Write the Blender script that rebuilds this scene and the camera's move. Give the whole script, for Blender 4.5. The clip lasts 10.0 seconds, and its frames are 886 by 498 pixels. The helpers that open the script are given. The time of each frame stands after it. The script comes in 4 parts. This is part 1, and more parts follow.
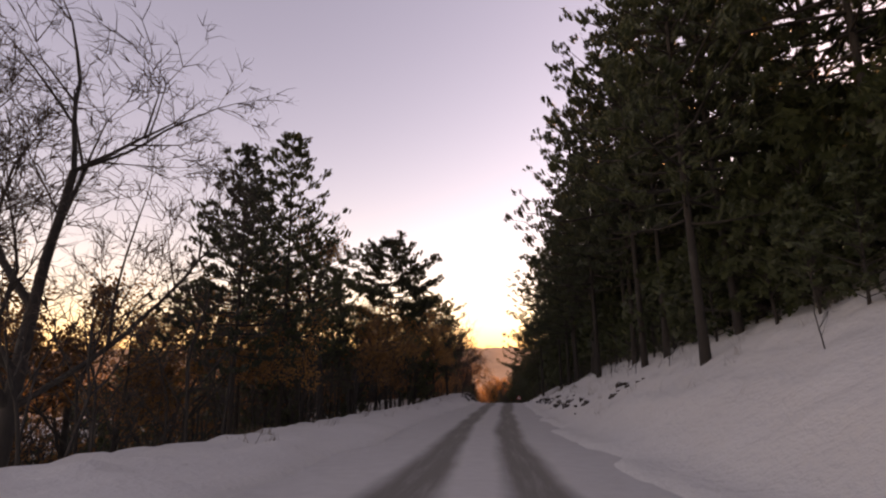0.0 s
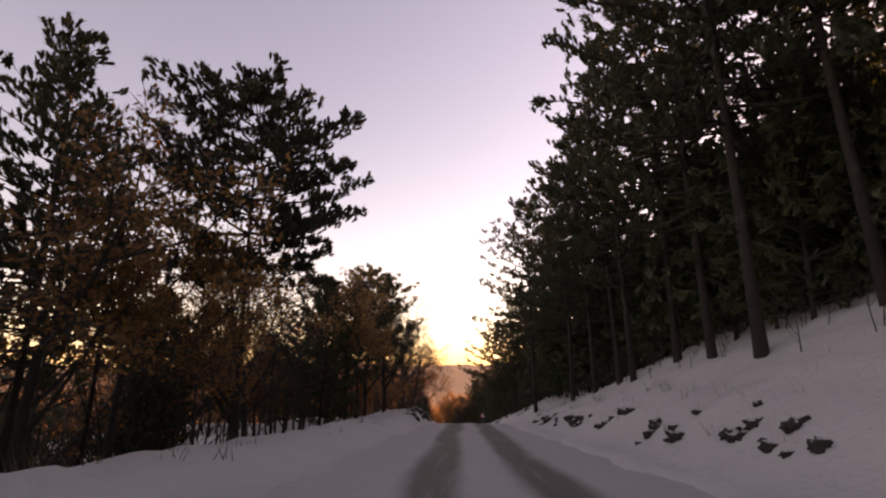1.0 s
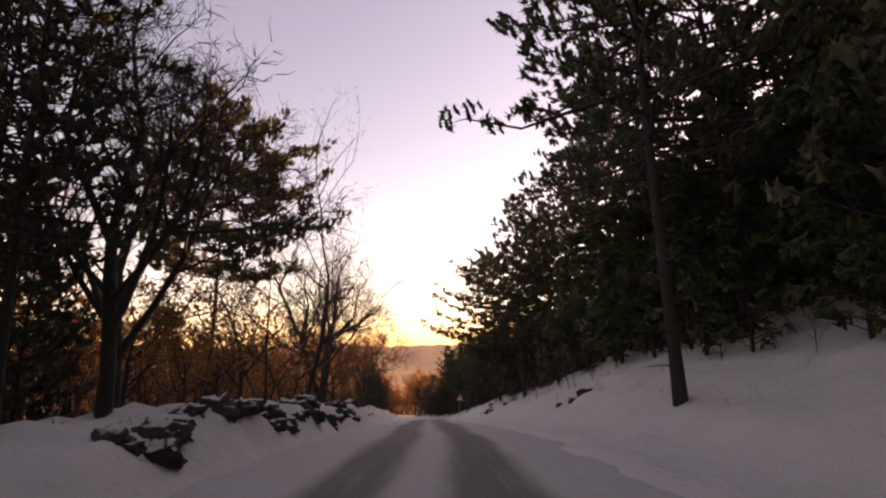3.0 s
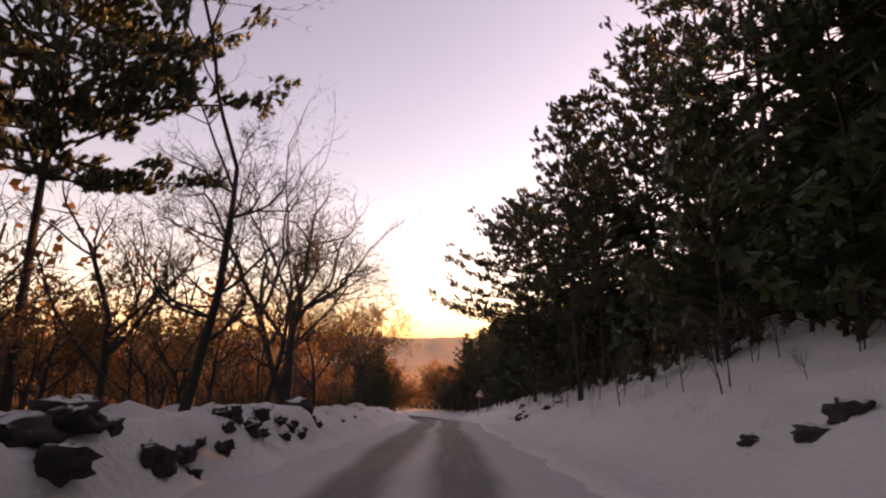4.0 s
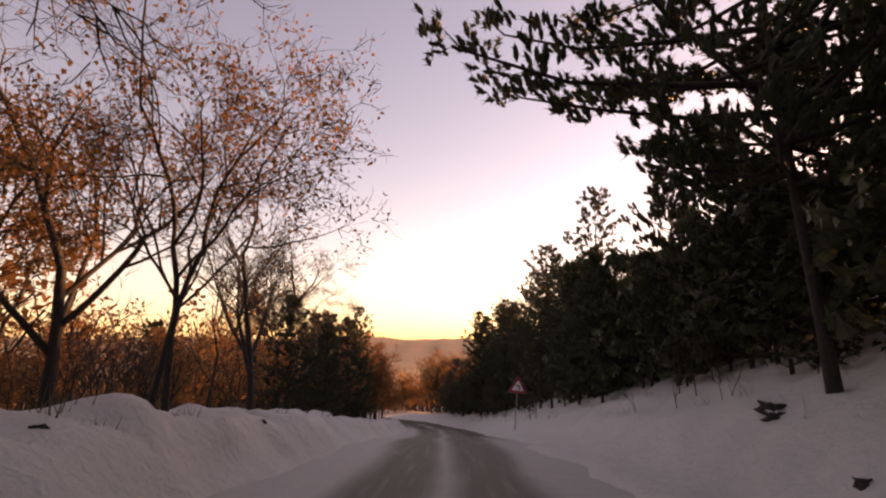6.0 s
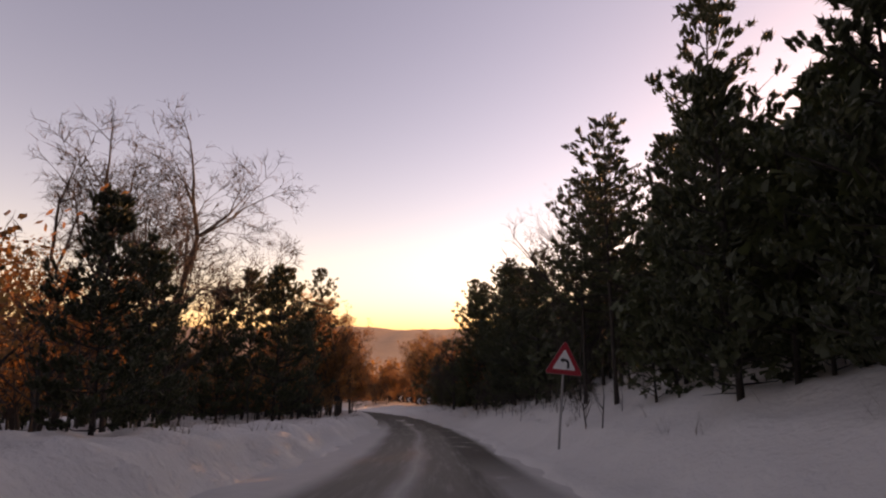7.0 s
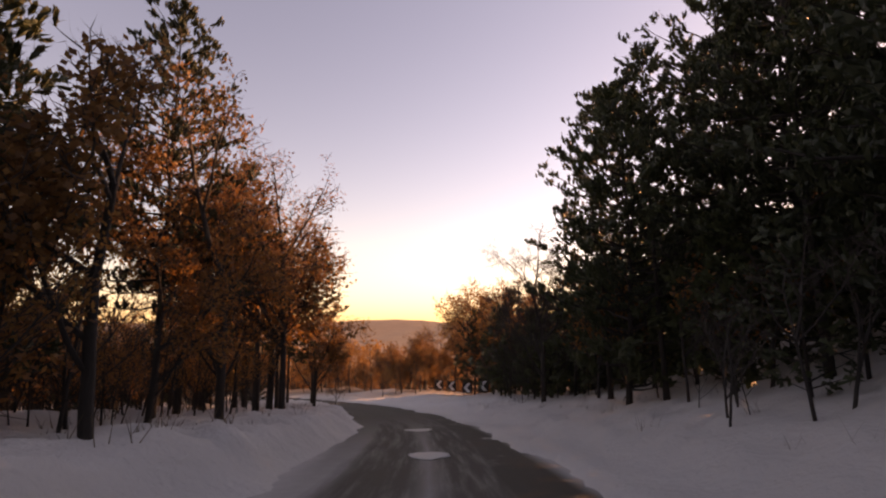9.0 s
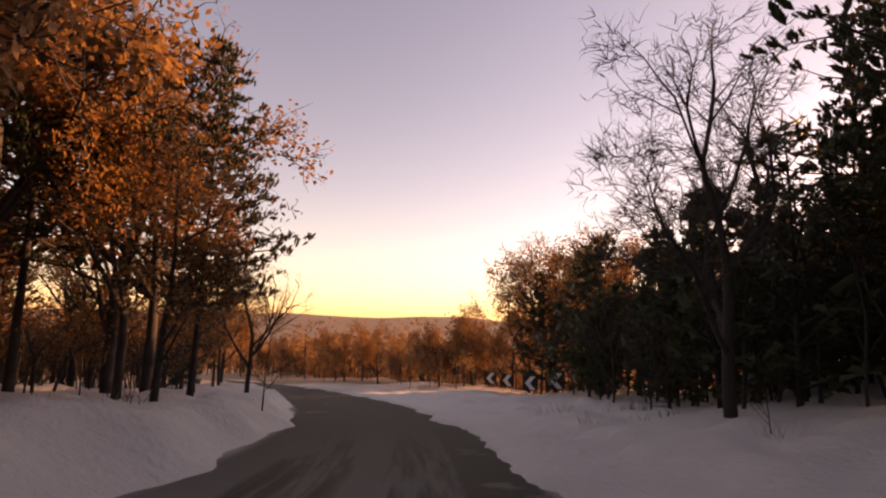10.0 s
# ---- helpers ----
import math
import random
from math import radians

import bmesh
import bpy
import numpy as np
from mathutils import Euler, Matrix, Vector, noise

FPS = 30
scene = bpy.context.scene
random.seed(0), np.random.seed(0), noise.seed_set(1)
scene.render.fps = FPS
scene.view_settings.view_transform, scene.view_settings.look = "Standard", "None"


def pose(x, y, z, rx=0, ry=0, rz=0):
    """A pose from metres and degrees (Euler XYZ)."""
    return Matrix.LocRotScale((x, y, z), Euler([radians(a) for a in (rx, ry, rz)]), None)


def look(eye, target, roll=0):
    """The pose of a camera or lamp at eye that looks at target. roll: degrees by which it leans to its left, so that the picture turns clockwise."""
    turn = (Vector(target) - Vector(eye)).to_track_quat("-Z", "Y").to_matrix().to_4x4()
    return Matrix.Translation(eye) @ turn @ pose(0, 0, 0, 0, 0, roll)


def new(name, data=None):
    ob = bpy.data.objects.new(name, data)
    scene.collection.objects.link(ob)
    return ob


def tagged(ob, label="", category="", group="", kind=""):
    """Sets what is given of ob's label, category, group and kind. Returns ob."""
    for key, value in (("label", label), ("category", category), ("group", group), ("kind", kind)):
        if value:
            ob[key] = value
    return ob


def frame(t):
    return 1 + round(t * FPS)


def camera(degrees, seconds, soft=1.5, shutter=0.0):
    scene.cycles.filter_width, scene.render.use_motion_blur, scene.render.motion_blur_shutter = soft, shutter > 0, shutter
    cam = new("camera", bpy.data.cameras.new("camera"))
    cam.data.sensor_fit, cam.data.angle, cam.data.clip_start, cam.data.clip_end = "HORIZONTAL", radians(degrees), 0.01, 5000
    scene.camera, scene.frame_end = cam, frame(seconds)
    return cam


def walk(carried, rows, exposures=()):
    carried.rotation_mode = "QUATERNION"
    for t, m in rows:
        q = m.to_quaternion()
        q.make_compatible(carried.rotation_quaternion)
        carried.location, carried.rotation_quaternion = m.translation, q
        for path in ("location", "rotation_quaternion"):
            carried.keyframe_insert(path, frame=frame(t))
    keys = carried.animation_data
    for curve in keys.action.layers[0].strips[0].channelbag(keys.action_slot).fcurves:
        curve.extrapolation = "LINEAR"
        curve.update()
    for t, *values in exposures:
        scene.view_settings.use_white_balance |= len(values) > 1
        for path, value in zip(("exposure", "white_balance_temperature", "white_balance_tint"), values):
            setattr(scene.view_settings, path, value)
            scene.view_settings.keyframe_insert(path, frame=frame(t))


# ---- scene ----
cam = camera(84.0, 10.0, soft=2.2)
PATH = [
    (0, (1.776, -3.37, 1.222), (1.517, -1.426, 1.617), -0.5),
    (0.5, (0.696, 7.85, 0.125), (0.563, 9.8, 0.55), -0.9),
    (1, (0.354, 15.8, -0.637), (0.274, 17.744, -0.178), -0.4),
    (1.5, (0.133, 23.577, -1.169), (0.129, 25.53, -0.738), -0.6),
    (2, (0.345, 29.903, -1.683), (0.404, 31.858, -1.264), -1.1),
    (2.5, (0.437, 35.463, -2.184), (0.474, 37.423, -1.79), -2.0),
    (2.7, (0.516, 37.482, -2.317), (0.56, 39.444, -1.93), -1.9),
    (3.8, (1.392, 48.363, -3.153), (1.342, 50.328, -2.779), -0.1),
    (4, (1.128, 50.353, -3.281), (1.07, 52.32, -2.926), -0.3),
    (4.5, (0.961, 56.001, -4.007), (0.826, 57.964, -3.648), 0.6),
    (5, (0.451, 60.664, -4.687), (0.374, 62.633, -4.34), -0.5),
    (5.5, (0.301, 65.921, -5.23), (0.227, 67.888, -4.876), -0.1),
    (6, (0.161, 71.147, -6.008), (0.094, 73.113, -5.646), -0.1),
    (6.2, (0.114, 73.019, -6.302), (0.045, 74.985, -5.941), 0.1),
    (7.3, (0.192, 88.426, -8.168), (0.166, 90.401, -7.853), 0.2),
    (7.5, (0.029, 91.027, -8.647), (-0.023, 93.002, -8.334), 0.2),
    (8, (-0.334, 98.194, -10.033), (-0.439, 100.168, -9.729), -1.5),
    (8.5, (-0.657, 105.414, -10.961), (-0.837, 107.384, -10.669), -1.5),
    (9, (-1.569, 113.115, -12.068), (-1.787, 115.081, -11.769), -0.4),
    (9.5, (-2.368, 120.251, -13.41), (-2.649, 122.206, -13.095), 0.4),
    (10, (-2.745, 126.941, -14.131), (-3.201, 128.866, -13.841), 1.5),
]
walk(cam, [(t, look(eye, target, roll)) for t, eye, target, roll in PATH],
     exposures=[(0.0, 1.38, 12400, 53), (2.2, 1.52, 12500, 53), (4.0, 1.47, 12500, 54), (5.0, 1.42, 12800, 55), (6.0, 1.2, 12800, 55), (7.5, 0.94, 11000, 50), (9.0, 1.12, 11400, 51), (10.0, 1.1, 12800, 55)])

# ---- light: low winter sun behind the wood, dusk sky ----
SUN_AZ, SUN_EL = 50.0, 10.0          # degrees right of the road's heading, degrees high
world = bpy.data.worlds.new("dusk")
scene.world = world
world.use_nodes = True
wn = world.node_tree.nodes
sky = wn.new("ShaderNodeTexSky")
sky.sky_type = "NISHITA"
sky.sun_disc = False
sky.sun_elevation, sky.sun_rotation = radians(SUN_EL), radians(SUN_AZ)
sky.altitude, sky.air_density, sky.dust_density, sky.ozone_density = 700, 1.0, 0.6, 1.5
wn["Background"].inputs[1].default_value = 0.15
world.node_tree.links.new(sky.outputs[0], wn["Background"].inputs[0])
sun = new("sun", bpy.data.lights.new("sun", "SUN"))
sun.data.energy, sun.data.angle, sun.data.color = 4.5, radians(0.6), (1.0, 0.68, 0.40)
a, e = radians(SUN_AZ), radians(SUN_EL)
sun.matrix_world = look((math.sin(a) * math.cos(e) * 50, math.cos(a) * math.cos(e) * 50, math.sin(e) * 50), (0, 0, 0))


# ---- materials ----
class Nodes:
    """Short hand for a node material."""
    def __init__(self, name, rough=0.8):
        self.m = bpy.data.materials.new(name)
        self.m.use_nodes = True
        self.t = self.m.node_tree
        self.b = self.t.nodes["Principled BSDF"]
        self.b.inputs["Roughness"].default_value = rough

    def add(self, kind, **inputs):
        n = self.t.nodes.new("ShaderNode" + kind)
        for key, v in inputs.items():
            self.put(n.inputs[key.replace("_", " ")], v)
        return n

    def put(self, socket, v):
        if isinstance(v, bpy.types.NodeSocket):
            self.t.links.new(v, socket)
        else:
            socket.default_value = v

    def noise(self, scale, detail=4.0, rough=0.6, vector=None):
        n = self.add("TexNoise", Scale=scale, Detail=detail, Roughness=rough)
        if vector is not None:
            self.put(n.inputs["Vector"], vector)
        return n.outputs["Fac"]

    def math(self, op, a, b=0.0, clamp=False):
        n = self.t.nodes.new("ShaderNodeMath")
        n.operation, n.use_clamp = op, clamp
        self.put(n.inputs[0], a)
        self.put(n.inputs[1], b)
        return n.outputs[0]

    def step(self, v, lo, hi, a=0.0, b=1.0):
        n = self.t.nodes.new("ShaderNodeMapRange")
        n.interpolation_type = "SMOOTHSTEP"
        for i, x in enumerate((v, lo, hi, a, b)):
            self.put(n.inputs[i], x)
        return n.outputs[0]

    def mix(self, f, a, b):
        n = self.t.nodes.new("ShaderNodeMix")
        n.data_type = "RGBA"
        self.put(n.inputs[0], f)
        for s, v in ((n.inputs[6], a), (n.inputs[7], b)):
            self.put(s, v if isinstance(v, bpy.types.NodeSocket) else (*v, 1.0))
        return n.outputs[2]

    def where(self):
        return self.t.nodes.new("ShaderNodeTexCoord").outputs["Object"]

    def world(self):
        return self.t.nodes.new("ShaderNodeNewGeometry").outputs["Position"]

    def done(self, colour=None, rough=None, bump=None, strength=0.3, distance=0.05):
        if colour is not None:
            self.put(self.b.inputs["Base Color"], colour if isinstance(colour, bpy.types.NodeSocket) else (*colour, 1))
        if rough is not None:
            self.put(self.b.inputs["Roughness"], rough)
        if bump is not None:
            n = self.add("Bump", Height=bump, Strength=strength, Distance=distance)
            self.put(self.b.inputs["Normal"], n.outputs[0])
        return self.m


def make_snow():
    """Snow with leaf litter showing through; far off the brown of the wooded valley."""
    k = Nodes("snow", 0.75)
    p = k.world()
    big, fine = k.noise(0.35, 5, 0.6, p), k.noise(7.0, 4, 0.65, p)
    litter = k.step(k.noise(2.6, 6, 0.75, p), 0.64, 0.74)
    c = k.mix(big, (0.505, 0.485, 0.445), (0.65, 0.63, 0.585))
    c = k.mix(k.math("MULTIPLY", litter, 0.45), c, (0.20, 0.15, 0.11))
    far = k.add("VectorMath", **{"Vector": p})
    far.operation = "DISTANCE"
    far.inputs[1].default_value = (0, 70, -8)
    patch = k.math("ADD", far.outputs["Value"], k.math("MULTIPLY", k.noise(0.05, 5, 0.65, p), 90.0))
    wood = k.mix(k.noise(0.012, 7, 0.75, p), (0.10, 0.062, 0.035), (0.34, 0.22, 0.125))
    c = k.mix(k.step(patch, 118.0, 165.0), c, wood)
    return k.done(c, bump=k.math("ADD", k.math("MULTIPLY", big, 2.0), k.math("MULTIPLY", fine, 0.35)), strength=0.8, distance=0.16)


def make_road():
    """Packed snow with two worn wheel tracks, wearing through to wet asphalt farther down. u: metres across, v: metres along."""
    k = Nodes("road_surface", 0.6)
    uv = k.t.nodes.new("ShaderNodeUVMap").outputs[0]
    xyz = k.add("SeparateXYZ", Vector=uv)
    u, v = xyz.outputs[0], xyz.outputs[1]
    p = k.world()
    warp = k.math("MULTIPLY", k.math("SUBTRACT", k.noise(0.35, 4, 0.5, k.add("CombineXYZ", X=u, Y=k.math("MULTIPLY", v, 0.3)).outputs[0]), 0.5), 0.9)
    uw = k.math("ADD", u, warp)
    streaks = k.noise(1.0, 5, 0.65, k.add("CombineXYZ", X=k.math("MULTIPLY", u, 5.0), Y=k.math("MULTIPLY", v, 0.35)).outputs[0])
    one = k.math("ABSOLUTE", k.math("SUBTRACT", uw, 0.85))
    two = k.math("ABSOLUTE", k.math("ADD", uw, 0.75))
    near = k.math("MINIMUM", one, two)
    wide = k.step(v, 20.0, 120.0, 0.55, 1.2)
    track = k.math("SUBTRACT", 1.0, k.step(near, k.math("MULTIPLY", wide, 0.35), wide))
    track = k.math("MULTIPLY", track, k.step(streaks, 0.15, 0.6, 0.55, 1.0))
    bare = k.step(v, 112.0, 140.0)
    edge = k.math("SUBTRACT", 1.0, k.step(k.math("ABSOLUTE", uw), 1.9, 2.5))
    bare = k.math("MULTIPLY", k.math("MULTIPLY", bare, edge), k.step(k.noise(0.5, 4, 0.6, p), 0.24, 0.36))
    wet = k.math("SUBTRACT", 1.0, k.step(k.math("ABSOLUTE", k.math("SUBTRACT", uw, 1.65)), 0.35, 0.8))          # the right-hand track thaws first
    wet = k.math("MULTIPLY", k.math("MULTIPLY", wet, k.step(v, 84.0, 99.0)), k.step(k.noise(0.8, 4, 0.6, p), 0.22, 0.42))
    worn = k.math("MAXIMUM", k.math("MAXIMUM", track, bare), wet)
    dirt = k.noise(3.0, 6, 0.7, p)
    packed = k.mix(dirt, (0.41, 0.39, 0.36), (0.58, 0.56, 0.525))
    slush = k.mix(streaks, (0.075, 0.066, 0.054), (0.21, 0.19, 0.165))
    asphalt = k.mix(k.noise(40.0, 3, 0.6, p), (0.022, 0.0195, 0.014), (0.055, 0.048, 0.036))
    below = k.mix(k.math("MAXIMUM", k.step(v, 95.0, 135.0), k.math("MULTIPLY", wet, 0.85)), slush, asphalt)
    c = k.mix(worn, packed, below)
    r = k.math("SUBTRACT", 0.9, k.math("MULTIPLY", worn, 0.1))
    k.b.inputs["Specular IOR Level"].default_value = 0.22
    h = k.math("SUBTRACT", k.math("MULTIPLY", dirt, 0.6), k.math("MULTIPLY", worn, 1.2))
    return k.done(c, r, h, 0.5, 0.04)


def make_bark(name, dark, light):
    k = Nodes(name, 0.9)
    p = k.where()
    stretched = k.add("Mapping", Vector=p)
    stretched.inputs["Scale"].default_value = (9, 9, 1.6)
    rough = k.noise(2.2, 6, 0.7, stretched.outputs[0])
    c = k.mix(rough, dark, light)
    c = k.mix(k.step(k.noise(1.3, 3, 0.6, p), 0.55, 0.75, 0.0, 0.5), c, (0.12, 0.12, 0.10))
    return k.done(c, bump=rough, strength=0.8, distance=0.03)


def make_leaf(name, dark, light, glow):
    k = Nodes(name, 0.55)
    rnd = k.t.nodes.new("ShaderNodeNewGeometry").outputs["Random Per Island"]
    tree = k.t.nodes.new("ShaderNodeObjectInfo").outputs["Random"]
    c = k.mix(k.math("MULTIPLY", k.math("ADD", rnd, tree), 0.5), dark, light)
    k.done(c)
    thin = k.add("BsdfTranslucent", Color=c)
    mixed = k.add("MixShader", Fac=glow)
    k.t.links.new(k.b.outputs[0], mixed.inputs[1])
    k.t.links.new(thin.outputs[0], mixed.inputs[2])
    k.t.links.new(mixed.outputs[0], k.t.nodes["Material Output"].inputs["Surface"])
    return k.m


def make_plain(name, colour, rough=0.5, metal=0.0, vary=0.25, scale=6.0):
    k = Nodes(name, rough)
    k.b.inputs["Metallic"].default_value = metal
    n = k.noise(scale, 5, 0.65, k.where())
    c = k.mix(n, [v * (1 - vary) for v in colour], [min(1, v * (1 + vary)) for v in colour])
    return k.done(c, bump=n, strength=0.15, distance=0.01)


def make_stone():
    """Dark broken limestone with snow lying on what faces up."""
    k = Nodes("stone", 0.95)
    p = k.where()
    n = k.noise(5.0, 5, 0.7, p)
    c = k.mix(n, (0.018, 0.015, 0.013), (0.075, 0.062, 0.052))
    up = k.add("SeparateXYZ", Vector=k.t.nodes.new("ShaderNodeNewGeometry").outputs["Normal"]).outputs[2]
    lies = k.step(k.math("ADD", up, k.math("MULTIPLY", k.noise(2.5, 4, 0.6, k.world()), 0.5)), 1.06, 1.2)
    c = k.mix(lies, c, (0.58, 0.56, 0.52))
    return k.done(c, bump=n, strength=0.7, distance=0.03)


SNOW, ROAD = make_snow(), make_road()
PINE_BARK = make_bark("pine_bark", (0.014, 0.011, 0.009), (0.045, 0.033, 0.025))
OAK_BARK = make_bark("oak_bark", (0.016, 0.0135, 0.0115), (0.058, 0.047, 0.04))
NEEDLES = make_leaf("pine_needles", (0.022, 0.030, 0.016), (0.070, 0.085, 0.032), 0.3)
DRY = make_leaf("dry_leaves", (0.16, 0.064, 0.022), (0.40, 0.20, 0.065), 0.58)
TWIGS = make_plain("twigs", (0.05, 0.036, 0.029), 0.9)
STONE = make_stone()
STEEL = make_plain("galvanised_steel", (0.30, 0.30, 0.29), 0.5, 0.6)
RED = make_plain("sign_red", (0.45, 0.02, 0.03), 0.35, vary=0.1)
WHITE = make_plain("sign_white", (0.75, 0.75, 0.72), 0.35, vary=0.08)
BLACK = make_plain("sign_black", (0.015, 0.015, 0.015), 0.4, vary=0.2)
DRYGRASS = make_leaf("dry_grass", (0.10, 0.075, 0.05), (0.26, 0.19, 0.11), 0.3)


# ---- the lie of the land ----
LINE = np.array([
    (3.0, -80, 9.0), (2.0, -30, 3.2), (1.5, -10, 0.85), (1.2, 2.5, -0.42), (0.75, 14, -1.5), (0.6, 24, -2.25), (0.5, 41, -3.62), (0.5, 50, -4.32),
    (0.3, 63, -5.98), (-0.1, 74, -7.45), (-0.4, 88, -9.2), (-0.75, 99, -11.1), (-1.5, 110, -12.7), (-2.65, 121, -14.45), (-4.5, 131.5, -15.8),
    (-7.2, 139, -16.7), (-11.5, 147, -17.7), (-17.5, 155, -18.7), (-26, 164, -19.8), (-40, 176, -21.4), (-60, 190, -23.5), (-100, 212, -27)])


def smooth_line(points, step=0.5):
    """The line through the points, rounded off, at even steps."""
    far = np.r_[0, np.cumsum(np.linalg.norm(np.diff(points[:, :2], axis=0), axis=1))]
    s = np.arange(0, far[-1], step)
    fine = np.stack([np.interp(s, far, points[:, i]) for i in range(3)], 1)
    width = 12
    kernel = np.hanning(2 * width + 3)[1:-1]
    kernel /= kernel.sum()
    padded = np.concatenate([fine[:1] + (np.arange(-width, 0)[:, None]) * (fine[1] - fine[0]), fine,
                             fine[-1:] + (np.arange(1, width + 1)[:, None]) * (fine[-1] - fine[-2])])
    return s, np.stack([np.convolve(padded[:, i], kernel, "valid") for i in range(3)], 1)


S, MID = smooth_line(LINE)
S = S - np.interp(0.0, MID[:, 1], S)                      # metres along the road from the start of the drive
TAN = np.gradient(MID[:, :2], axis=0)
TAN /= np.linalg.norm(TAN, axis=1)[:, None]


def waves(x, y, scale, seed):
    """Smooth bumps between -1 and 1."""
    r = np.random.RandomState(seed)
    out = 0 * x
    for i in range(9):
        a, f, q = r.uniform(0, 2 * math.pi), r.uniform(0.6, 1.9) / scale, r.uniform(0, 7)
        out = out + np.sin((x * math.cos(a) + y * math.sin(a)) * f * 2 * math.pi + q)
    return out / 4.5


def road_place(x, y):
    """Metres along the road and to its right for each point, and the road's height there."""
    x, y = np.atleast_1d(x).astype(float), np.atleast_1d(y).astype(float)
    s, d, z = np.empty_like(x), np.empty_like(x), np.empty_like(x)
    for i in range(0, len(x), 4000):
        q = np.stack([x[i:i + 4000], y[i:i + 4000]], 1)
        off = q[:, None] - MID[None, ::2, :2]
        n = (off ** 2).sum(-1).argmin(1) * 2
        o = q - MID[n, :2]
        along = (o * TAN[n]).sum(1)
        s[i:i + 4000] = S[n] + along
        side = o[:, 0] * TAN[n, 1] - o[:, 1] * TAN[n, 0]
        d[i:i + 4000] = np.sign(side) * np.linalg.norm(o, axis=1)
        slope = np.gradient(MID[:, 2], S)[n]
        z[i:i + 4000] = MID[n, 2] + slope * np.clip(along, -40, 40)
    return s, d, z


def ease(v, lo, hi):
    t = np.clip((v - lo) / (hi - lo), 0, 1)
    return t * t * (3 - 2 * t)


RIGHT_S = [-80, 34, 47, 54, 60, 66, 71, 78, 97, 106, 116, 125, 134, 142, 160, 300]
RIGHT_K = [0.58, 0.58, 0.36, 0.46, 0.50, 0.46, 0.42, 0.44, 0.42, 0.42, 0.38, 0.25, 0.12, 0.03, -0.03, -0.03]      # the first metres of the right-hand slope
UPPER_K = [0.46, 0.46, 0.46, 0.46, 0.44, 0.40, 0.38, 0.34, 0.34, 0.34, 0.34, 0.34, 0.26, 0.12, -0.20, -0.30]   # farther up
BANK_S = [-80, 30, 44, 50, 60, 80, 94, 130, 150, 300]
BANK_TOP_S = [-80, 30, 44, 50, 60, 65, 70, 77, 84, 94, 130, 150, 300]
BANK_H = [0.15, 0.18, 0.40, 0.70, 0.85, 0.92, 0.66, 0.9, 0.75, 0.6, 0.60, 0.55, 0.4]
BACK = [0.6, 0.6, 0.6, 0.4, 0.1, 0.1, 0.1, 0.1, 0.1, 0.1]
LEFT_K = [-0.30, -0.30, -0.26, -0.14, -0.06, -0.06, -0.04, 0.02, 0.03, 0.03]


def land(x, y):
    """The height of the snow at each point."""
    x, y = np.atleast_1d(x).astype(float), np.atleast_1d(y).astype(float)
    s, d, z = road_place(x, y)
    fringe = 0.26 * waves(x, y, 3.0, 3) + 0.05 * waves(x, y, 1.3, 4)
    narrow = ease(s, 114, 132)
    right, left = d - 2.35 + 0.45 * narrow - fringe, -d - 2.55 + 0.6 * narrow - fringe
    h = z - 0.24 + 0.31 * ease(right, -0.22, 0.32) + 0.31 * ease(left, -0.22, 0.32)
    far = np.clip(d - 2.85, 0, None)
    first, upper = np.interp(s, RIGHT_S, RIGHT_K), np.interp(s, RIGHT_S, UPPER_K)
    turn = np.interp(s, [130, 150], [5.0, 13.0])
    h += first * np.minimum(far, turn) * ease(far, -0.4, 1.6) + upper * (np.clip(far - turn, 0, 26) + 0.3 * np.clip(far - turn - 26, 0, 60))
    bank = np.interp(s, BANK_TOP_S, BANK_H)
    k, back = np.interp(s, BANK_S, LEFT_K), np.interp(s, BANK_S, BACK)
    far = np.clip(left - 3.2, 0, None)
    h += bank * ease(left, 0.25, 1.15) * (1 - back * ease(left, 2.6, 4.5)) * (1 + 0.22 * waves(x, y, 2.3, 5) + 0.1 * waves(x, y, 0.9, 15))
    h += k * np.minimum(far, 45)
    off = np.maximum(right, left)
    h += ease(off, 0.2, 2.0) * (0.07 * waves(x, y, 1.6, 6) + 0.035 * waves(x, y, 0.55, 7)) + ease(off, 3, 12) * 0.3 * waves(x, y, 11, 8)
    # far land: the valley falls away and the hills stand beyond it
    away = np.hypot(x, y - 60)
    valley = -26 - 60 * ease(away, 150, 900) + 6 * waves(x, y, 260, 9)
    hills = 80 * ease(away, 1500, 3400) * (1 + 0.24 * waves(x, y, 1500, 10)) * ease(y, 100, 1200)
    return h + (valley + hills - h) * ease(away, 130, 280) * (1 - 0.75 * ease(x, 20, 60) * (1 - ease(y, 90, 170)))


def ground_z(x, y):
    return float(land(x, y)[0])


def from_arrays(name, verts, faces, material, smooth=True):
    me = bpy.data.meshes.new(name)
    me.from_pydata(verts, [], faces)
    me.materials.append(material)
    if smooth:
        me.polygons.foreach_set("use_smooth", [True] * len(me.polygons))
    me.update()
    return me


def spread(lo, hi, step, far, grow=1.16):
    """Even steps from lo to hi, then wider and wider ones to far on both sides."""
    core = list(np.arange(lo, hi, step))
    up, g = [core[-1]], step
    while up[-1] < far:
        g *= grow
        up.append(up[-1] + g)
    down, g = [core[0]], step
    while down[-1] > -far:
        g *= grow
        down.append(down[-1] - g)
    return np.array(down[:0:-1] + core + up[1:])


